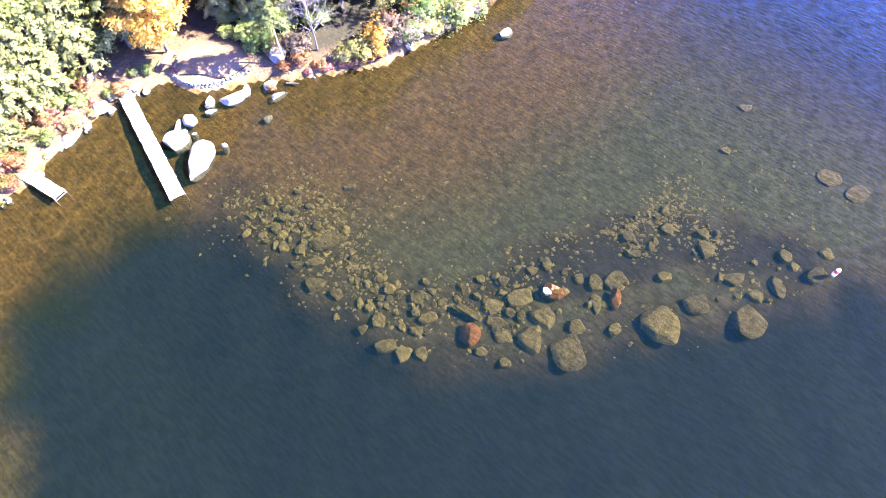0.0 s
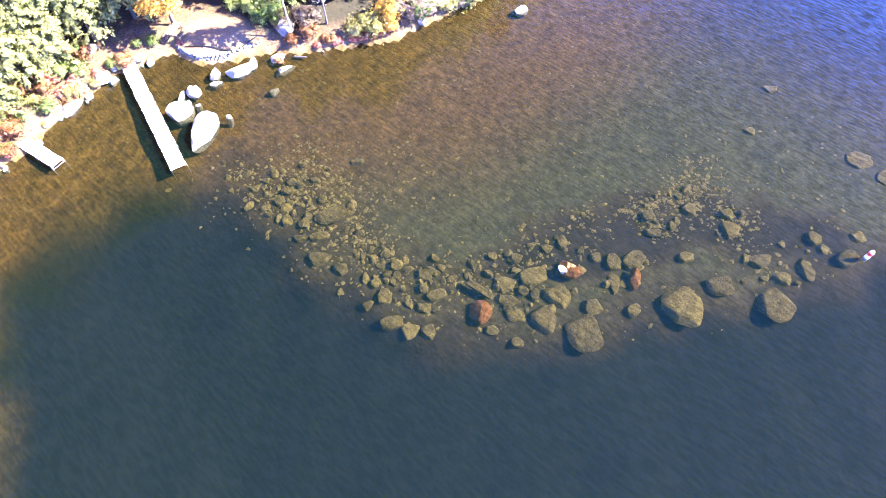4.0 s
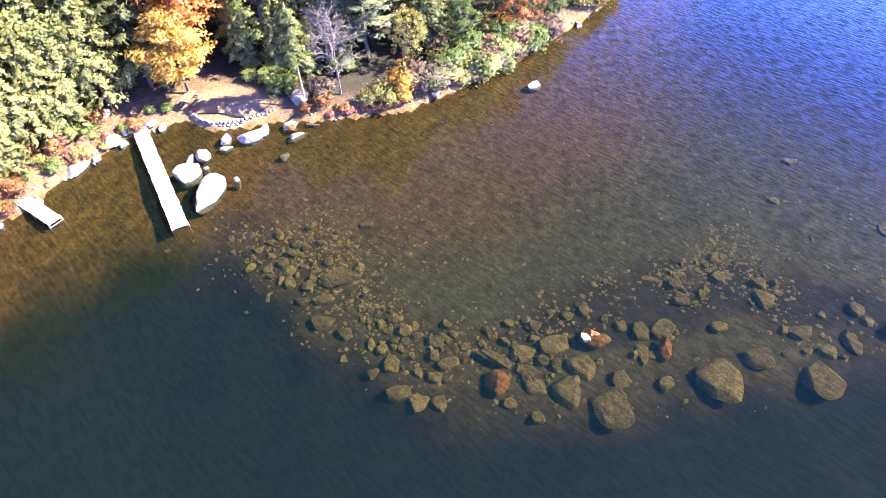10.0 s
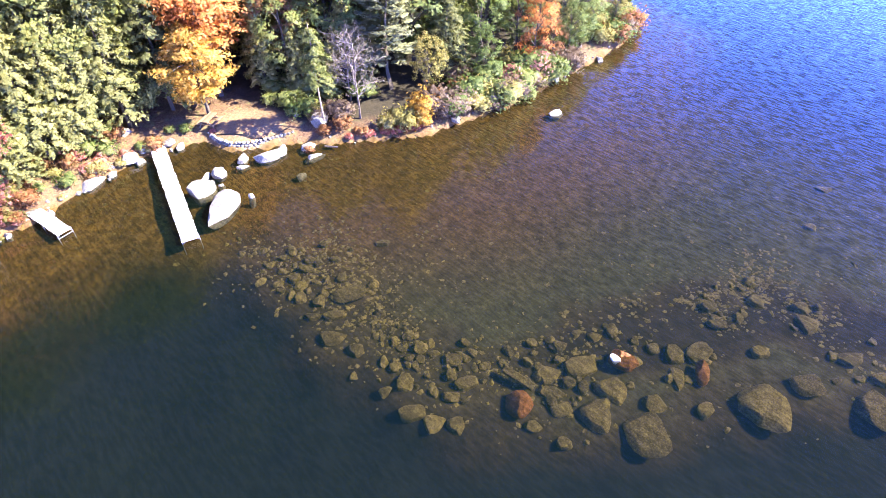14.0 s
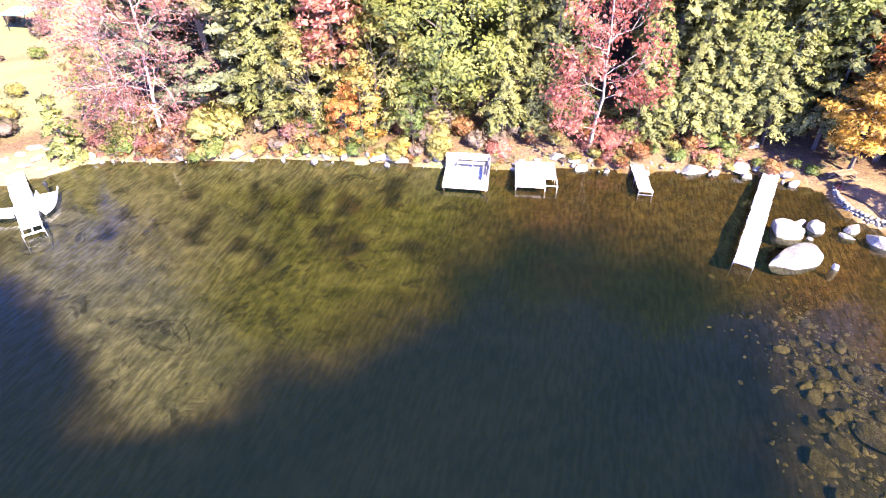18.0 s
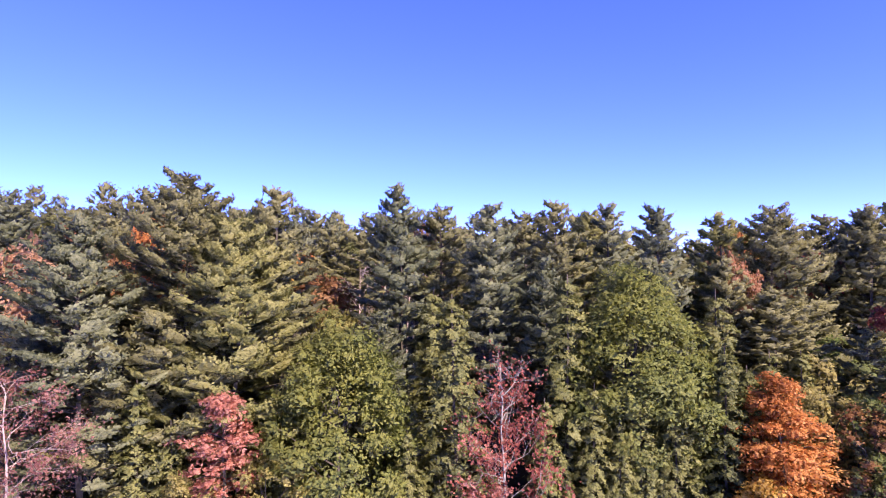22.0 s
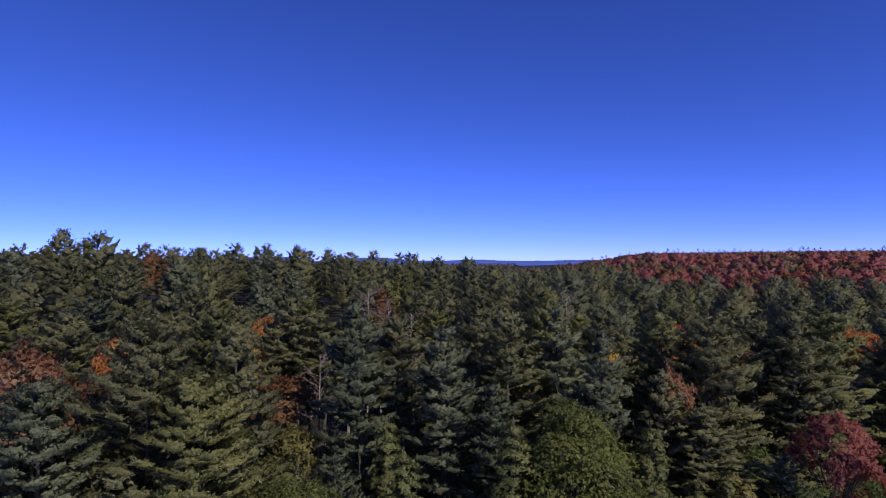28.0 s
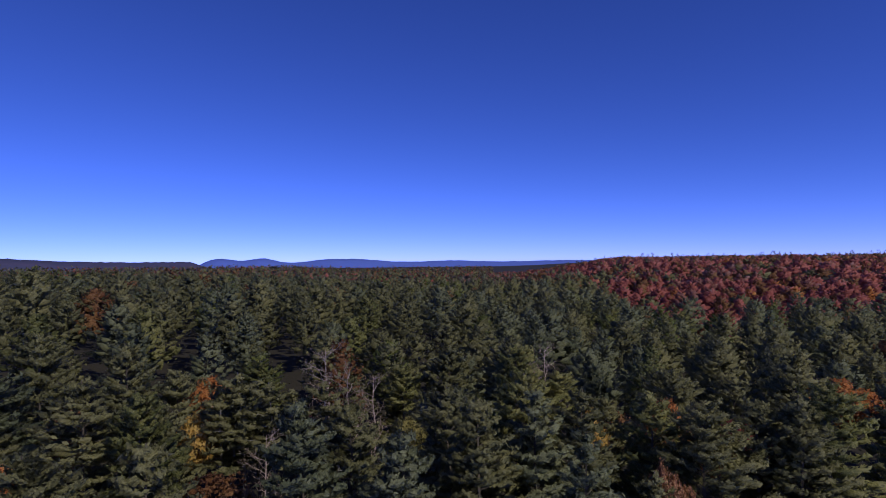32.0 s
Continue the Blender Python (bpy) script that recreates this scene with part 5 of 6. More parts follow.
small_spots = np.concatenate([reef_spots(RNG, 150, 1.1), patches(((20.0, 4.6, 1.4, 26), (22.8, 3.4, 1.2, 14), (26.0, -0.8, 1.0, 9), (20.6, 23.2, 1.6, 40), (19.4, 20.0, 1.3, 26), (18.2, 14.8, 1.1, 26), (18.6, 11.3, 0.9, 14), (20.0, 6.5, 1.2, 14), (31.5, -1.2, 0.8, 9), (34.5, -2.8, 1.2, 12), (33.7, -7.0, 0.9, 9), (31.4, -10.5, 1.2, 12), (34.0, -13.5, 1.2, 10), (28.0, 2.7, 0.9, 7)))])
RNG.shuffle(small_spots)
for x, y in small_spots[:215]:
    s = 0.25 + 0.55 * RNG.random() ** 1.5
    bed = float(ground_z(x, y))
    if bed < -1.9:
        continue
    set_rock("rock", SMALL["algae"][n % 6], x, y, bed - 0.15, bed + s * RNG.uniform(0.3, 0.6), s * RNG.uniform(0.8, 1.5), s, RNG.uniform(0, 360), "small algae-covered rock on the lake bed", "rock", "small rocks of the reef")
    n += 1


def rubble(name, spots, lo, hi, mat, label):
    bm = bmesh.new()
    bmesh.ops.create_icosphere(bm, subdivisions=1, radius=1)
    base = np.array([v.co[:] for v in bm.verts])
    tri = np.array([[v.index for v in f.verts] for f in bm.faces])
    bm.free()
    vs, fs = [], []
    z = ground_z(spots[:, 0], spots[:, 1])
    for k, (x, y) in enumerate(spots):
        s = lo + (hi - lo) * RNG.random() ** 2
        a = RNG.uniform(0, 6.283)
        v = base * RNG.uniform(0.5, 1.3, (len(base), 1)) * (s * RNG.uniform(0.8, 1.5), s, s * 0.6)
        v = v @ np.array([[math.cos(a), math.sin(a), 0], [-math.sin(a), math.cos(a), 0], [0, 0, 1]])
        vs.append(v + (x, y, z[k] + s * RNG.uniform(-0.5, -0.1)))
        fs.append(tri + k * len(base))
    tagged(part(name, build_mesh(name, np.concatenate(vs), np.concatenate(fs), mat)), label, "stones", kind="stuff")


rub = np.concatenate([small_spots[215:], reef_spots(RNG, 900, 1.6), patches(((21.0, 23.5, 1.8, 480), (21.0, 19.5, 1.5, 170), (18.8, 16.5, 1.2, 140), (31.6, -0.7, 0.8, 220), (30.6, -2.4, 0.7, 110), (36.6, -3.6, 1.3, 260), (34.6, -2.6, 1.0, 200), (33.8, -4.4, 0.9, 60), (33.7, -7.0, 0.8, 160), (28.2, 2.8, 1.2, 70), (31.4, -10.4, 1.2, 60), (38, -9, 4, 70), (24.5, 18, 3, 120)))])
rub = rub[ground_z(rub[:, 0], rub[:, 1]) > -2.0]
rubble("reef_rubble", rub, 0.06, 0.24, M["algae"], "loose algae-covered stones on the lake bed")
scat = np.stack([RNG.uniform(14, 62, 1500), RNG.uniform(-14, 42, 1500)], -1)
scat = scat[(shore_distance(scat[:, 0], scat[:, 1]) < -1.0) & (ground_z(scat[:, 0], scat[:, 1]) > -1.6)]
rubble("bed_stones", scat, 0.06, 0.24, M["algae"], "scattered small stones on the shallow bed")

# boulders standing out of the water and on the bank: place, size, top, turn, which stone
for x, y, sx, sy, top, turn, kind in ((20.35, 33.0, 4.5, 2.7, 1.15, 27, "rock"), (21.1, 36.3, 2.5, 2.0, 0.95, -20, "rock"), (23.4, 36.7, 1.5, 1.3, 0.95, 30, "rock"), (22.6, 37.3, 1.9, 0.7, 0.45, 30, "greyrock"),
                                      (26.0, 36.6, 1.3, 0.8, 0.5, 10, "greyrock"), (25.3, 35.9, 1.3, 0.9, 0.35, -20, "rock"), (27.3, 35.0, 2.6, 1.3, 0.75, -38, "greyrock"), (28.6, 34.6, 1.1, 0.9, 0.7, 0, "rock"),
                                      (30.3, 33.3, 1.7, 1.1, 0.5, -40, "greyrock"), (29.7, 31.9, 2.1, 0.8, 0.35, -25, "rock")):
    stone = ROCKS[kind][n % 6]
    if sx > 2.3 and kind == "rock":
        stone = rock_mesh("boulder", 480 + int(10 * sx), 4, M["rock"], 0.10, 3, 0.75)
        for v in stone.vertices if sx > 4 else ():
            v.co.y *= 0.72 + 0.28 * v.co.x
            v.co.z *= 0.86 + 0.14 * v.co.x
    set_rock("boulder", stone, x, y, float(ground_z(x, y)) - 0.3, top, sx, sy, turn, "large pale granite boulder standing in the shallows" if sx > 2.3 else "pale granite boulder in the shallow water", "boulder", "boulders by the dock")
    n += 1
for x, y, sx, sy, top, turn, kind in ((33.1, 34.0, 1.9, 1.5, 1.9, 0, "greyrock"), (27.3, 31.2, 1.1, 0.7, 0.12, 0, "rock"), (22.8, 32.3, 0.65, 0.6, 0.5, 0, "rock"), (24.4, 42.7, 0.9, 0.7, 0.5, 0, "rock"),
                                      (33.0, 36.8, 1.3, 1.0, 1.9, 20, "greyrock"), (17.0, 44.3, 2.4, 1.2, 0.75, 5, "rock"), (21.1, 43.9, 0.9, 0.8, 0.6, 0, "rock"), (22.3, 36.3, 0.7, 0.7, 0.4, 0, "greyrock"), (22.6, 35.5, 0.7, 0.6, 0.25, 0, "rock"),
                                      (45.1, 23.4, 2.2, 1.6, 1.2, -30, "rock")):
    set_rock("boulder", ROCKS[kind][n % 6], x, y, float(ground_z(x, y)) - 0.3, top, sx, sy, turn, "pale granite boulder on the shore", "boulder", "boulders by the dock")
    n += 1
for x, y, sx, sy, top, turn, kind in ((47.3, 17.4, 1.7, 1.1, 0.55, -30, "rock"), (-8.4, 44.5, 2.0, 1.0, 0.8, 0, "rock"), (-7.0, 44.4, 1.2, 0.9, 0.7, 0, "rock"), (-23.5, 44.2, 1.5, 1.0, 0.7, 0, "rock"), (-21.0, 44.2, 0.9, 0.8, 0.55, 0, "rock"),
                                      (-13.2, 44.6, 1.1, 0.9, 0.7, 0, "greyrock"), (7.2, 44.8, 1.2, 0.9, 0.8, 0, "rock"), (5.9, 45.2, 1.6, 1.1, 0.9, 0, "rock"), (22.5, 47.2, 1.0, 0.8, 1.7, 0, "rock")):
    set_rock("boulder", ROCKS[kind][n % 6], x, y, float(ground_z(x, y)) - 0.3, top, sx, sy, turn, "single pale rock standing out of the water" if x > 47 else "pale granite boulder on the shore", "boulder", "boulders by the dock" if x < 47 else "")
    n += 1

# flat stones stepping up from the western ramp
for x, y, sx, sy, turn in ((-36.9, 40.9, 1.5, 1.0, 20), (-37.6, 42.0, 1.3, 0.9, -15), (-36.2, 41.9, 1.2, 0.8, 50), (-37.2, 43.2, 1.4, 1.0, 5), (-35.6, 41.0, 1.0, 0.7, 30), (-38.4, 41.2, 1.1, 0.8, -40), (-36.0, 43.1, 0.9, 0.7, 10)):
    g = float(ground_z(x, y))
    set_rock("stepping_stone", ROCKS["rock"][n % 6], x, y, g - 0.2, g + 0.16, sx, sy, turn, "flat pale stepping stone beside the white ramp", "stone", "stepping stones by the ramp")
    n += 1

# stones along the water's edge
seg = SHORE[(SHORE[:, 0] > -36) & (SHORE[:, 0] < 74)]
run = np.r_[0, np.cumsum(np.hypot(*np.diff(seg, axis=0).T))]
for u in np.arange(2.0, run[-1], 0.42):
    x, y = np.interp(u, run, seg[:, 0]), np.interp(u, run, seg[:, 1])
    if (x < -33 and RNG.random() < 0.7) or (24 < x < 33 and y > 32) or (x > 33 and RNG.random() < 0.75) or RNG.random() < 0.3:
        continue
    x, y = x + RNG.normal() * 0.15, y + RNG.uniform(-0.45, 0.8)
    s = 0.18 + 0.9 * RNG.random() ** 3.0
    g = float(ground_z(x, y))
    set_rock("stone", SMALL["rock" if RNG.random() < 0.25 else "greyrock"][n % 6], x, y, g - 0.12, max(g, 0) + s * RNG.uniform(0.4, 0.75), s * RNG.uniform(0.9, 1.6), s, RNG.uniform(0, 360), "rounded pale stone at the water's edge", "stone", "stones along the shore")
    n += 1

# dry-laid stone edge of the picnic clearing
wall = tagged(new("stone_wall"), "low curved dry-stone wall edging the gravel clearing", "stone wall")
WALL = np.array([(26.8, 41.7), (26.6, 40.2), (26.7, 38.9), (27.5, 37.7), (28.6, 36.8), (29.8, 36.0), (31.0, 35.4)])
wrun = np.r_[0, np.cumsum(np.hypot(*np.diff(WALL, axis=0).T))]
for row in range(3):
    for u in np.arange(0.1 + 0.17 * (row % 2), wrun[-1], 0.36):
        x, y = np.interp(u, wrun, WALL[:, 0]), np.interp(u, wrun, WALL[:, 1])
        s = part("stone", SMALL["rock" if RNG.random() < 0.2 else "greyrock"][n % 6], wall)
        s.matrix_basis = Matrix.Translation((x + row * 0.06, y + row * 0.06, 0.02 + row * 0.24)) @ Euler((0, 0, RNG.uniform(0, 6.28))).to_matrix().to_4x4() @ Matrix.Diagonal((0.21 * RNG.uniform(0.8, 1.2), 0.18, 0.15, 1))
        n += 1


# ---- docks ----
def dock_frame(x0, y0, x1, y1, z):
    """Matrix whose x runs along a dock from its first end, y across, z up from the deck's top."""
    a = math.atan2(y1 - y0, x1 - x0)
    return Matrix.Translation((x0, y0, z)) @ Matrix.Rotation(a, 4, "Z"), math.hypot(x1 - x0, y1 - y0)


def boards(parent, along_from, along_to, width, pitch, mat, z=0.0, thick=0.04, name="plank", jitter=0.02):
    me = from_bm(box_bm(pitch - 0.018, width, thick, (0, 0, -thick / 2), 0.006), name, mat)
    k = along_from + pitch / 2
    while k < along_to:
        ob = part(name, me, parent)
        ob.matrix_basis = Matrix.Translation((k, RNG.normal() * jitter, z + RNG.normal() * 0.003)) @ Matrix.Rotation(RNG.normal() * 0.006, 4, "Z")
        k += pitch


def legs(parent, spots, top, foot_at, mat, r=0.03):
    for x, y in spots:
        me = from_bm(rod_bm((0, 0, 0), (0, 0, 1), r, 8), "leg", mat)
        ob = part("leg", me, parent)
        w = parent.matrix_basis @ Vector((x, y, 0))
        bottom = float(ground_z(w.x, w.y)) - w.z - 0.05
        ob.matrix_basis = Matrix.Translation((x, y, bottom)) @ Matrix.Diagonal((1, 1, top - bottom, 1))


long_dock = tagged(new("dock"), "long narrow bleached wooden dock on steel legs", "dock")
long_dock.matrix_basis, L = dock_frame(16.55, 31.88, 23.15, 44.1, 0.42)
boards(long_dock, 0, L, 1.2, 0.145, M["deck"], 0, 0.04, "plank", 0.018)
for y in (-0.5, 0.5):
    part("stringer", from_bm(box_bm(L - 0.06, 0.05, 0.16, (L / 2, y, -0.125), 0.01), "stringer", M["greydeck"]), long_dock)
for x in np.arange(0.25, L, 2.9):
    part("crossbar", from_bm(rod_bm((x, -0.62, -0.24), (x, 0.62, -0.24), 0.03), "crossbar", M["steel"]), long_dock)
legs(long_dock, [(x, y) for x in np.arange(0.25, L - 1, 2.9) for y in (-0.62, 0.62)], 0.05, 0, M["steel"])

small_dock = tagged(new("dock"), "short bleached wooden dock on steel legs", "dock")
small_dock.matrix_basis, L2 = dock_frame(12.2, 40.35, 12.35, 44.5, 0.42)
boards(small_dock, 0, L2, 1.05, 0.145, M["deck"], 0, 0.04)
for y in (-0.45, 0.45):
    part("stringer", from_bm(box_bm(L2 - 0.06, 0.05, 0.15, (L2 / 2, y, -0.12), 0.01), "stringer", M["greydeck"]), small_dock)
legs(small_dock, [(0.1, -0.54), (0.1, 0.54), (2.0, -0.54), (2.0, 0.54)], 0.06, 0, M["steel"])
part("crossbar", from_bm(rod_bm((0.1, -0.54, -0.35), (0.1, 0.54, -0.35), 0.025), "crossbar", M["steel"]), small_dock)

# the deck with a corner bench
deck1 = tagged(new("lakeside_deck"), "low white-grey deck with a corner bench over the water", "deck")
deck1.matrix_basis, D1 = dock_frame(-1.72, 40.2, -1.45, 44.2, 0.46)
W1 = 3.5
boards(deck1, 0, D1, W1, 0.145, M["deck"], 0, 0.04)
part("fascia", from_bm(box_bm(0.04, W1 + 0.04, 0.22, (-0.025, 0, -0.12), 0.006), "fascia", M["greydeck"]), deck1)
for y in (-W1 / 2 - 0.02, W1 / 2 + 0.02):
    part("fascia", from_bm(box_bm(D1, 0.04, 0.22, (D1 / 2, y, -0.12), 0.006), "fascia", M["greydeck"]), deck1)
legs(deck1, [(0.15, -W1 / 2 + 0.12), (0.15, W1 / 2 - 0.12), (2.2, -W1 / 2 + 0.12), (2.2, W1 / 2 - 0.12)], -0.05, 0, M["brownwood"], 0.06)
bench = tagged(new("corner_bench"), "grey wooden corner bench with slatted backrest on the deck", "bench")
bench.matrix_basis = deck1.matrix_basis.copy()
for k in range(3):
    part("seat_board", from_bm(box_bm(0.13, 2.5, 0.035, (2.75 + 0.15 * k, -0.35, 0.44), 0.006), "seat_board", M["greydeck"]), bench)
    part("seat_board", from_bm(box_bm(1.9, 0.13, 0.035, (1.7, -W1 / 2 + 0.15 + 0.15 * k, 0.44), 0.006), "seat_board", M["greydeck"]), bench)
for k in range(4):
    part("back_slat", from_bm(box_bm(0.03, 2.7, 0.12, (3.28 + 0.03 * k, -0.35, 0.56 + 0.15 * k), 0.005), "back_slat", M["deck"]), bench)
    part("back_slat", from_bm(box_bm(2.4, 0.03, 0.12, (2.0, -W1 / 2 + 0.02 - 0.02 * k, 0.56 + 0.15 * k), 0.005), "back_slat", M["deck"]), bench)
for x, y in ((3.3, 0.9), (3.3, -0.4), (3.3, -1.6), (2.2, -1.7), (0.9, -1.7)):
    part("post", from_bm(box_bm(0.08, 0.08, 1.1, (x, y, 0.55), 0.008), "post", M["greydeck"]), bench)
for x, y in ((2.72, 0.8), (2.72, -0.4), (0.9, -1.25), (2.0, -1.25)):
    part("leg", from_bm(box_bm(0.07, 0.07, 0.42, (x, y, 0.21), 0.008), "leg", M["greydeck"]), bench)
step_box = tagged(new("storage_box"), "grey wooden storage box at the back of the deck", "box")
step_box.matrix_basis = deck1.matrix_basis.copy()
part("body", from_bm(box_bm(0.7, 0.9, 0.75, (3.4, 1.35, 0.375), 0.02), "body", M["greydeck"]), step_box)
part("lid", from_bm(box_bm(0.76, 0.96, 0.04, (3.4, 1.35, 0.775), 0.01), "lid", M["deck"]), step_box)

# the second deck, notched at one front corner
deck2 = tagged(new("lakeside_deck"), "weathered grey deck with a notched front corner over water", "deck")
deck2.matrix_basis, D2 = dock_frame(3.8, 40.55, 3.95, 44.3, 0.58)
boards(deck2, 0.95, D2, 3.25, 0.145, M["greydeck"], 0, 0.04)
front = from_bm(box_bm(0.127, 2.35, 0.04, (0, 0, -0.02), 0.006), "plank", M["deck"])
for k in range(6):
    ob = part("plank", front, deck2)
    ob.matrix_basis = Matrix.Translation((0.07 + 0.145 * k, 0.45, RNG.normal() * 0.003))
part("fascia", from_bm(box_bm(0.05, 2.4, 0.24, (-0.03, 0.45, -0.13), 0.008), "fascia", M["deck"]), deck2)
part("rail", from_bm(box_bm(0.07, 0.95, 0.07, (0.05, -1.2, -0.05), 0.008), "rail", M["deck"]), deck2)
part("rail", from_bm(box_bm(0.95, 0.07, 0.07, (0.5, -1.62, -0.05), 0.008), "rail", M["deck"]), deck2)
legs(deck2, [(0.06, 1.55), (0.06, -0.7), (0.06, -1.6), (1.5, 1.55), (1.5, -1.55), (2.6, 1.55), (2.6, -1.55)], 0.0, 0, M["greydeck"], 0.05)
for y in (-1.3, 0, 1.3):
    part("joist", from_bm(box_bm(D2 - 1.1, 0.06, 0.16, (D2 / 2 + 0.5, y, -0.125), 0.01), "joist", M["greydeck"]), deck2)

# the western dock with its open ramp, side arm and boat
west = tagged(new("dock"), "white dock with a slatted ramp and open end frame", "dock")
west.matrix_basis, L3 = dock_frame(-30.9, 32.4, -37.0, 39.9, 0.55)
boards(west, 0.95, L3 - 2.1, 1.3, 0.145, M["deck"], 0, 0.04)
for y in (-0.6, 0.6):
    part("stringer", from_bm(box_bm(L3, 0.07, 0.16, (L3 / 2, y, -0.1), 0.01), "stringer", M["white"]), west)
part("stringer", from_bm(box_bm(0.95, 0.08, 0.12, (0.48, 0, -0.07), 0.01), "stringer", M["white"]), west)
for x in (0.04, 0.93):
    part("crossbar", from_bm(box_bm(0.1, 1.3, 0.1, (x, 0, -0.05), 0.01), "crossbar", M["white"]), west)
for k in range(5):
    part("rung", from_bm(box_bm(0.2, 1.2, 0.05, (L3 - 1.9 + 0.42 * k, 0, -0.02), 0.01), "rung", M["white"]), west)
part("stringer", from_bm(box_bm(2.0, 0.06, 0.06, (L3 - 1.05, 0, 0.0), 0.01), "stringer", M["white"]), west)
legs(west, [(0.05, -0.68), (0.05, 0.68), (3.0, -0.68), (3.0, 0.68), (6.0, -0.68), (6.0, 0.68)], 0.08, 0, M["steel"])
side = tagged(new("dock"), "white side arm of the western dock", "dock")
side.matrix_basis, L4 = dock_frame(-33.55, 34.75, -40.5, 33.4, 0.56)
boards(side, 0, L4, 1.15, 0.145, M["deck"], 0, 0.04)
for y in (-0.5, 0.5):
    part("stringer", from_bm(box_bm(L4, 0.06, 0.15, (L4 / 2, y, -0.12), 0.01), "stringer", M["white"]), side)
legs(side, [(2.5, -0.6), (2.5, 0.6), (5.5, -0.6), (5.5, 0.6)], 0.08, 0, M["steel"])


def hull_mesh(length, beam, depth):
    """Open boat: outer shell, gunwale and inner floor lofted over stations."""
    st = 11
    us = np.linspace(0, 1, st)
    half = beam / 2 * np.clip(1 - np.clip((us - 0.5) / 0.5, 0, 1) ** 2.4, 0.02, 1)
    sheer = depth * (1 + 0.25 * us ** 2)
    prof = []
    for u, h, s in zip(us, half, sheer):
        x = u * length
        k = 0.1 * depth + 0.35 * depth * u ** 3
        prof.append([(x, 0, k * 0.6), (x, h * 0.7, k), (x, h * 0.96, s * 0.6), (x, h, s), (x, h - min(0.07, h * 0.5), s), (x, h * 0.8, k + 0.12), (x, 0, k + 0.1)])
    p = np.array(prof)
    both = np.concatenate([p, p[:, ::-1][:, 1:-1] * (1, -1, 1)], 1)
    m = both.shape[1]
    v = both.reshape(-1, 3)
    f = [[a * m + b, a * m + (b + 1) % m, (a + 1) * m + (b + 1) % m, (a + 1) * m + b] for a in range(st - 1) for b in range(m)]
    f.append(list(range(m))[::-1])
    return v, f


boat = tagged(new("motor_boat"), "small white open motorboat tied beside the dock", "boat")
boat.matrix_basis = Matrix.Translation((-33.3, 38.0, -0.08)) @ Matrix.Rotation(math.atan2(35.0 - 38.0, -31.7 + 33.3), 4, "Z")
hv, hf = hull_mesh(3.3, 1.5, 0.55)
part("hull", build_mesh("hull", hv, hf, M["white"]), boat)
for x in (0.8, 1.8):
    part("thwart", from_bm(box_bm(0.3, 1.25, 0.05, (x, 0, 0.42), 0.01), "thwart", M["white"]), boat)
motor = part("outboard_motor", from_bm(box_bm(0.3, 0.28, 0.36, (-0.18, 0, 0.86), 0.07), "outboard_motor", M["black"]), boat, "black outboard motor")
part("shaft", from_bm(box_bm(0.1, 0.08, 0.75, (-0.18, 0, 0.35), 0.02), "shaft", M["black"]), motor)
part("tiller", from_bm(rod_bm((-0.05, 0, 0.8), (0.4, 0.05, 0.85), 0.025), "tiller", M["black"]), motor)


# ---- things on the bank ----
def picnic_table(x, y, turn):
    t = tagged(new("picnic_table"), "dark brown wooden picnic table under the golden maple", "table")
    t.matrix_basis = Matrix.Translation((x, y, float(ground_z(x, y)))) @ Matrix.Rotation(radians(turn), 4, "Z")
    for k in range(5):
        part("tabletop_board", from_bm(box_bm(1.8, 0.135, 0.04, (0, -0.29 + 0.145 * k, 0.74), 0.006), "tabletop_board", M["brownwood"]), t)
    for s in (-1, 1):
        for k in range(2):
            part("bench_board", from_bm(box_bm(1.8, 0.135, 0.04, (0, s * (0.62 + 0.145 * k), 0.44), 0.006), "bench_board", M["brownwood"]), t)
        for e in (-0.65, 0.65):
            part("leg", from_bm(rod_bm((e, s * 0.25, 0.72), (e, s * 0.7, 0.0), 0.045, 6), "leg", M["brownwood"]), t)
    for e in (-0.65, 0.65):
        part("brace", from_bm(box_bm(0.05, 1.6, 0.09, (e, 0, 0.39), 0.008), "brace", M["brownwood"]), t)
    return t


picnic_table(27.8, 42.4, 20)


def deck_chair(x, y, turn, label):
    c = tagged(new("garden_chair"), label, "chair", "garden chairs on the bank")
    c.matrix_basis = Matrix.Translation((x, y, float(ground_z(x, y)))) @ Matrix.Rotation(radians(turn), 4, "Z")
    for k in range(4):
        part("seat_slat", from_bm(box_bm(0.55, 0.11, 0.02, (0, -0.2 + 0.125 * k, 0.38 - 0.03 * k), 0.004), "seat_slat", M["deck"]), c)
        part("back_slat", from_bm(rod_bm((-0.21 + 0.14 * k, 0.22, 0.28), (-0.23 + 0.155 * k, 0.5, 1.02), 0.05, 4), "back_slat", M["deck"]), c)
    for s in (-0.32, 0.32):
        part("armrest", from_bm(box_bm(0.12, 0.72, 0.025, (s, 0.02, 0.58), 0.006), "armrest", M["deck"]), c)
        part("leg", from_bm(box_bm(0.05, 0.09, 0.57, (s, -0.28, 0.285), 0.006), "leg", M["deck"]), c)
        part("leg", from_bm(rod_bm((s, 0.32, 0.57), (s, 0.5, 0.0), 0.03, 4), "leg", M["deck"]), c)
    return c


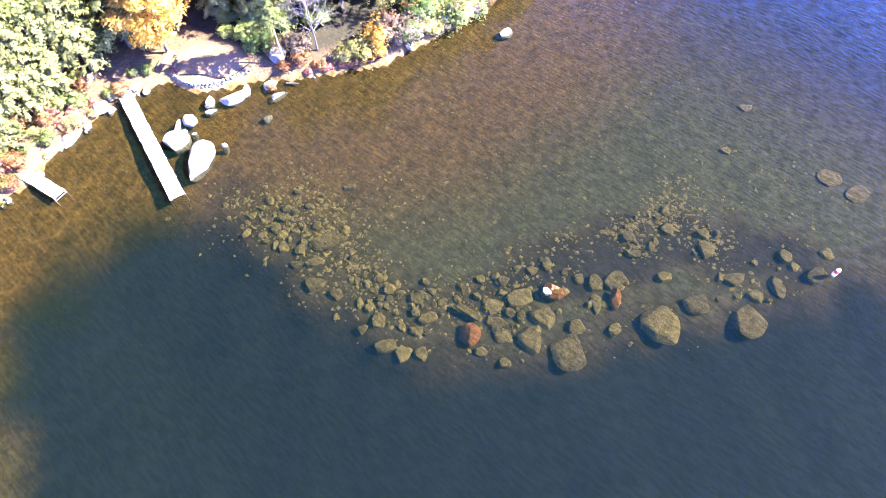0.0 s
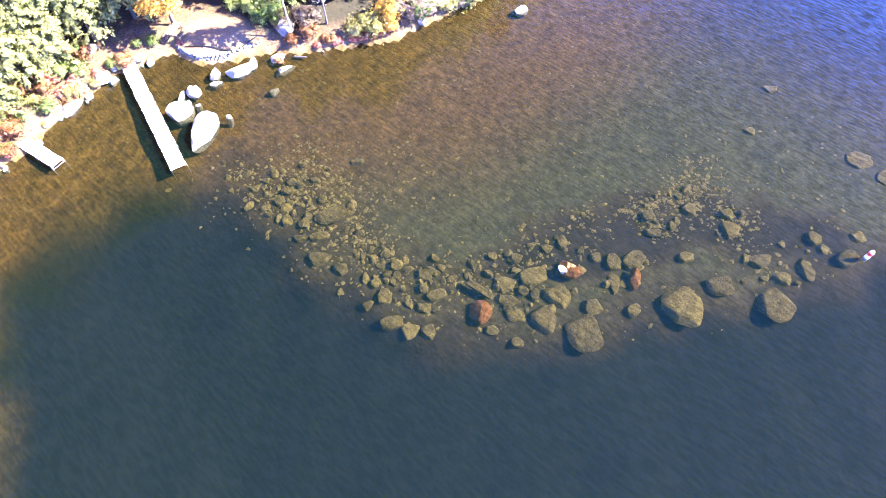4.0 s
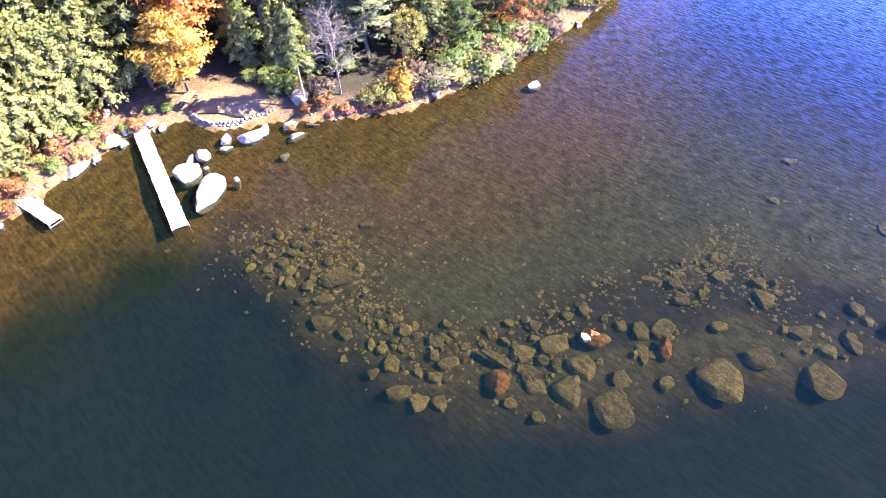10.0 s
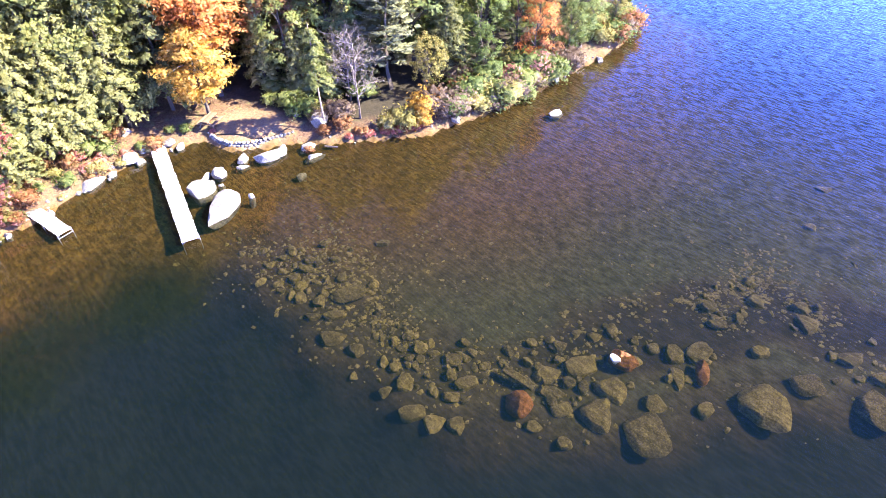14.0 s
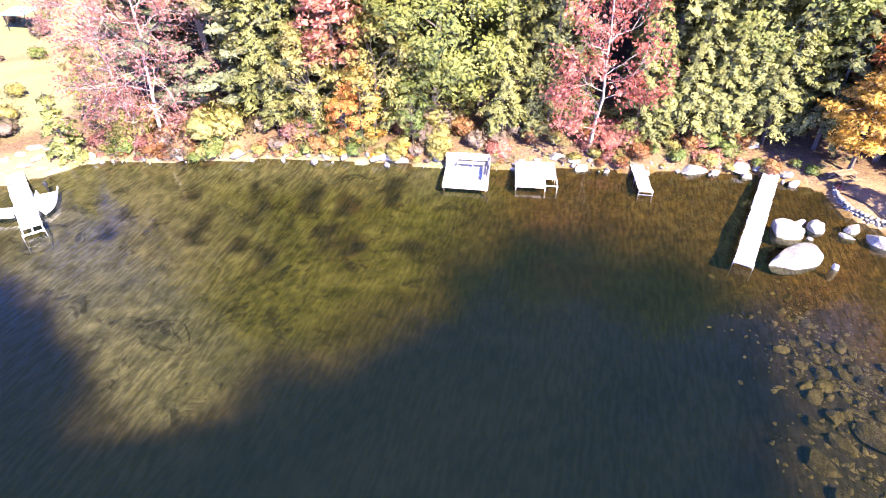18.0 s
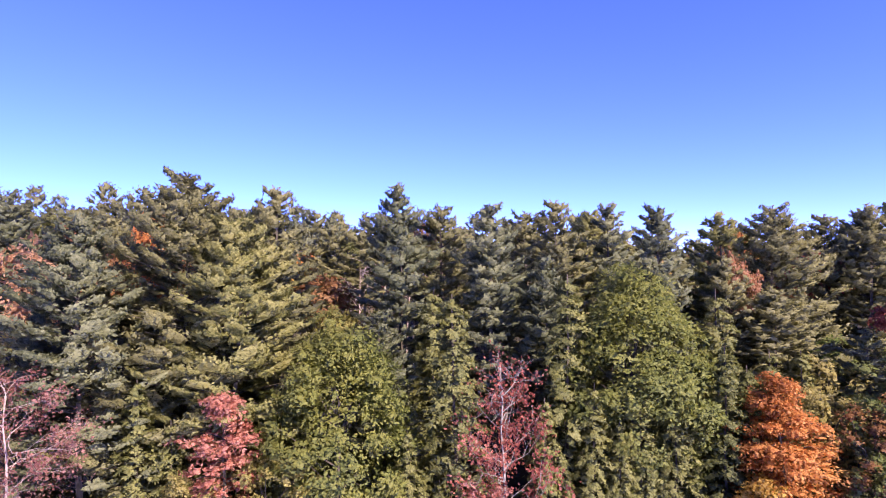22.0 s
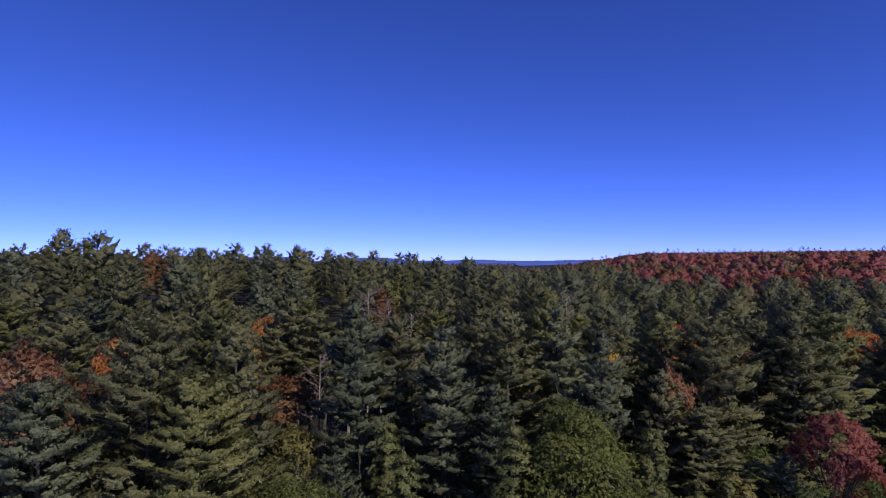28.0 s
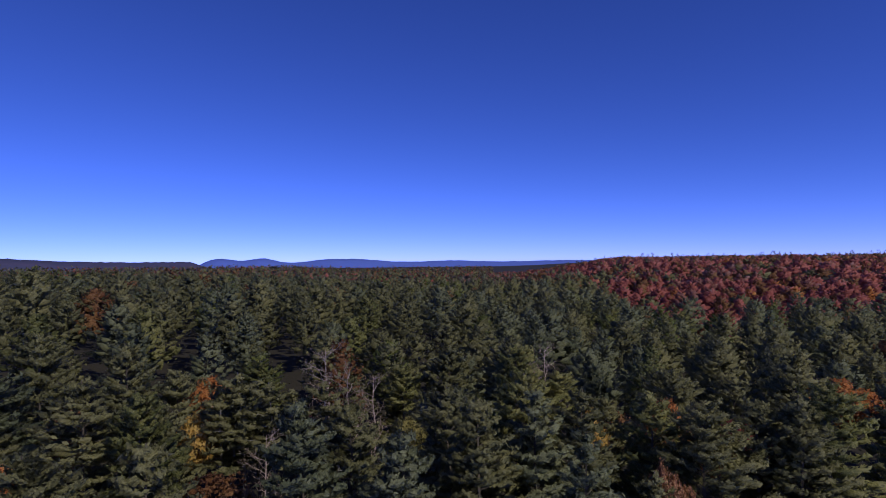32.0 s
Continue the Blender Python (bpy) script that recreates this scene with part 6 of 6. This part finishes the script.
deck_chair(7.6, 49.2, 160, "grey wooden slatted chair beside the pale maple")
deck_chair(8.7, 50.2, 140, "grey wooden slatted chair beside the pale maple")
deck_chair(-23.6, 48.6, 190, "pale wooden slatted chair under the pines")
deck_chair(-22.4, 49.2, 170, "pale wooden slatted chair under the pines")
for k, (x, y, a, l) in enumerate(((-31.5, 43.9, 8, 2.2), (-31.3, 44.4, 2, 2.4), (-33.2, 44.6, -20, 2.0))):
    lg = tagged(part("log", from_bm(rod_bm((-l / 2, 0, 0), (l / 2, 0, 0), 0.11, 9, None, 0.08), "log", M["bark"])), "dark driftwood log on the beach", "log", "logs on the beach")
    lg.matrix_basis = Matrix.Translation((x, y, float(ground_z(x, y)) + 0.09)) @ Matrix.Rotation(radians(a), 4, "Z")
for x, y, a, l in ((31.6, 31.6, -70, 1.2),):
    lg = tagged(part("log", from_bm(rod_bm((-l / 2, 0, 0), (l / 2, 0, 0.1), 0.1, 9, None, 0.06), "log", M["bark"])), "waterlogged brown driftwood log in the shallows", "log", "driftwood at the point")
    lg.matrix_basis = Matrix.Translation((x, y, 0.0)) @ Matrix.Rotation(radians(a), 4, "Z")
# thin black tube along the narrow line across the gravel
hose = bpy.data.curves.new("hose", "CURVE")
hose.dimensions, hose.bevel_depth, hose.bevel_resolution = "3D", 0.045, 2
sp = hose.splines.new("BEZIER")
pts = [(27.2, 41.0), (28.0, 39.0), (29.0, 37.0), (31.2, 36.0)]
sp.bezier_points.add(len(pts) - 1)
for bp, (x, y) in zip(sp.bezier_points, pts):
    bp.co = (x, y, float(ground_z(x, y)) + 0.06)
    bp.handle_left_type = bp.handle_right_type = "AUTO"
hose.materials.append(M["black"])
tmp = bpy.data.objects.new("hose", hose)
hme = bpy.data.meshes.new_from_object(tmp)
tagged(part("hose", hme), "thin black line lying across the gravel clearing", "hose")

buoy = tagged(new("marker_buoy"), "red and white marker buoy at the reef's end", "buoy")
buoy.location = (34.8, -15.8, 0)
part("float", from_bm(rod_bm((0, 0, -0.3), (0, 0, 0.35), 0.17, 12), "float", M["white"]), buoy)
part("band", from_bm(rod_bm((0, 0, 0.35), (0, 0, 0.65), 0.172, 12), "band", M["redpaint"]), buoy, "red band")
part("cap", from_bm(rod_bm((0, 0, 0.65), (0, 0, 0.85), 0.17, 12, None, 0.08), "cap", M["white"]), buoy)

# shelter far up the lawn
xs, ys = -52.6, 68.0
gz = float(ground_z(xs, ys))
tent = tagged(new("canopy_shelter"), "blue-topped canopy on thin posts up the lawn", "canopy")
tent.location = (xs, ys, gz)
for sx, sy in ((-1.2, -0.9), (1.2, -0.9), (-1.2, 0.9), (1.2, 0.9)):
    part("post", from_bm(rod_bm((sx, sy, 0), (sx, sy, 2.0), 0.04), "post", M["black"]), tent)
bm = bmesh.new()
bmesh.ops.create_cone(bm, cap_ends=True, segments=4, radius1=2.1, radius2=0.25, depth=0.55, matrix=Matrix.Translation((0, 0, 2.25)) @ Matrix.Rotation(radians(45), 4, "Z"))
part("roof", from_bm(bm, "roof", M["bluepaint"]), tent)

# ---- shrubs ----
def shrub_row(entries):
    for leaf, x, y, h, sp in entries:
        SHRUBS[leaf].place(x, y, h, None, None, sp)


BAND = ((-33, -28, ("yellow", "greyleaf", "rust", "pink", "green")), (-28, -24, ("pink", "rust", "greyleaf", "yellow")), (-24, -20.8, ("yellow", "yellow", "green")), (-19.4, -14.5, ("yellow", "pink", "rust", "green", "greyleaf")),
        (-14.5, -6, ("yellow", "gold", "green", "yellow", "rust")), (-6, -0.2, ("greyleaf", "yellow", "rust", "yellow")), (0.4, 6.5, ("rust", "greyleaf", "yellow")),
        (6.5, 11, ("rust", "pink", "yellow")), (11, 16, ("yellow", "green", "rust")), (16, 23, ("yellow", "red", "green", "rust")))
for a, b, leaves in BAND:
    for _ in range(int((b - a) * 3.4)):
        x = RNG.uniform(a, b)
        d = 0.35 + 6.0 * RNG.random() ** 1.7
        y = float(np.interp(x, seg[:26, 0], seg[:26, 1])) + d
        if any(cx - 2.0 < x < cx + 2.0 and d < 2.2 for cx in (3.8,)) or (-3.6 < x < 0.4 and d < 1.4) or (11.4 < x < 13.2 and d < 1.2):
            continue
        hh = RNG.uniform(0.7, 1.5) + (0.28 if x < 6 else 0.12) * d
        SHRUBS[leaves[int(RNG.integers(0, len(leaves)))]].place(x, y, hh, None, None, RNG.uniform(0.8, 1.2))
shrub_row((("red", 1.1, 44.9, 1.9, 1.0), ("red", 0.6, 45.3, 1.5, 1.0), ("pink", 10.6, 46.6, 2.6, 1.1), ("pink", 11.4, 47.2, 2.2, 1.1), ("red", 9.7, 46.0, 2.2, 1.0), ("yellow", -23.0, 45.6, 3.6, 1.1), ("yellow", -21.9, 45.9, 3.0, 1.0),
           ("red", 17.6, 45.6, 1.0, 1.2), ("red", 18.9, 45.5, 0.9, 1.2), ("green", 21.6, 47.5, 1.6, 1.0), ("green", 26.0, 43.6, 0.9, 1.2), ("green", 25.0, 44.4, 0.8, 1.0), ("red", 27.2, 41.6, 0.6, 1.0)))
shrub_row((("rust", 30.2, 32.9, 1.0, 0.9), ("rust", 33.8, 31.9, 1.8, 1.0), ("greyleaf", 34.6, 32.6, 2.2, 1.0), ("gold", 38.8, 26.9, 3.7, 0.85), ("gold", 38.2, 26.4, 2.4, 0.9), ("yellow", 37.0, 27.6, 2.6, 1.0), ("yellow", 36.2, 28.7, 2.0, 1.0),
           ("greyleaf", 40.9, 25.2, 2.9, 1.0), ("greyleaf", 42.2, 24.8, 2.8, 1.0), ("greyleaf", 40.2, 26.2, 3.2, 1.0), ("yellow", 45.3, 24.6, 2.4, 0.9), ("greyleaf", 46.6, 22.9, 2.3, 1.0), ("greyleaf", 47.9, 22.2, 2.2, 1.0), ("pink", 48.4, 23.0, 2.4, 1.0),
           ("greyleaf", 50.3, 21.6, 2.0, 1.1), ("yellow", 53.6, 20.9, 1.8, 1.0), ("pink", 52.0, 21.9, 2.8, 1.1), ("green", 34.0, 36.2, 1.7, 1.1)))
shrub_row((("green", 33.3, 35.2, 1.2, 1.0), ("yellow", 33.9, 35.0, 1.6, 0.9), ("green", 35.4, 38.5, 2.2, 1.2), ("green", 36.8, 36.0, 2.0, 1.2), ("green", 38.6, 33.5, 2.2, 1.2), ("green", 34.6, 41.0, 1.8, 1.2), ("rust", 37.8, 38.8, 2.0, 1.2), ("yellow", 44.0, 25.4, 2.2, 1.1)))
shrub_row((("green", 32.6, 36.7, 1.4, 1.0), ("greyleaf", 33.0, 34.3, 1.5, 1.0), ("rust", 32.4, 32.9, 1.2, 1.1), ("green", 33.6, 37.9, 2.0, 1.1), ("greyleaf", 34.4, 34.0, 1.8, 1.0), ("green", 32.9, 39.8, 1.3, 1.1)))
# low growth hanging over the water's edge
for a, b, leaves in BAND:
    for _ in range(int((b - a) * 1.2)):
        x = RNG.uniform(a, b)
        if 1.8 < x < 5.6 or -3.6 < x < 0.4 or 11.4 < x < 13.2:
            continue
        y = float(np.interp(x, seg[:26, 0], seg[:26, 1])) + RNG.uniform(0.05, 0.8)
        SHRUBS[leaves[int(RNG.integers(0, len(leaves)))]].place(x, y, RNG.uniform(0.4, 0.85), None, None, RNG.uniform(1.1, 1.6))
for u in np.arange(0.0, 7.4, 0.5):
    x, y = np.interp(u, (0, 3.2, 7.4), (33.4, 35.6, 38.6)), np.interp(u, (0, 3.2, 7.4), (30.9, 28.7, 25.6))
    SHRUBS["red" if RNG.random() < 0.75 else "rust"].place(x + RNG.normal() * 0.2, y + RNG.normal() * 0.2, RNG.uniform(0.6, 1.1), None, None, RNG.uniform(0.9, 1.3))
for _ in range(60):
    x = RNG.uniform(41, 72)
    y = float(np.interp(x, seg[26:, 0], seg[26:, 1])) + 0.1 + 5 * RNG.random() ** 1.6
    SHRUBS[("green", "greyleaf", "yellow", "rust", "green")[int(RNG.integers(0, 5))]].place(x, y, RNG.uniform(1.2, 2.8), None, None, RNG.uniform(0.9, 1.3))
shrub_row((("greyleaf", -41.5, 42.5, 2.2, 1.2), ("greyleaf", -42.8, 44.6, 2.6, 1.2), ("greyleaf", -40.4, 44.8, 2.0, 1.1), ("pink", -43.5, 41.6, 1.8, 1.2), ("greyleaf", -44.6, 46.4, 2.8, 1.2), ("yellow", -41.8, 47.6, 1.8, 1.0), ("rust", -39.6, 40.9, 1.0, 1.1),
           ("yellow", -30.6, 44.6, 1.6, 1.2), ("yellow", -29.6, 45.4, 2.2, 1.2), ("pink", -28.6, 44.6, 1.4, 1.2), ("rust", -27.2, 44.3, 1.1, 1.2)))
for _ in range(16):
    x, y = RNG.uniform(-60, -38), RNG.uniform(50, 80)
    SHRUBS[("green", "yellow", "greyleaf")[int(RNG.integers(0, 3))]].place(x, y, RNG.uniform(0.8, 2.0), None, None, 1.1)
for k, x, y, h in ((0, 35.6, 38.6, 7.0), (1, 36.8, 35.4, 6.0), (2, 34.6, 42.0, 9.0), (1, 38.6, 40.6, 10.0), (0, 39.2, 33.6, 7.0), (2, 40.6, 36.6, 9.0), (0, 40.2, 44.5, 13.0), (1, 37.4, 44.6, 12.0)):
    HEMLOCKS[k].place(x, y, h, None, None, 1.15)
young = Kind("young_spruce", hemlock_meshes(R(140), 8.5, 2.4, 0.04, 1.5), "light_spruce", "bark", "young bright green conifer by the beach", "spruce tree")
young.place(-34.0, 42.7, 5.8, 0)
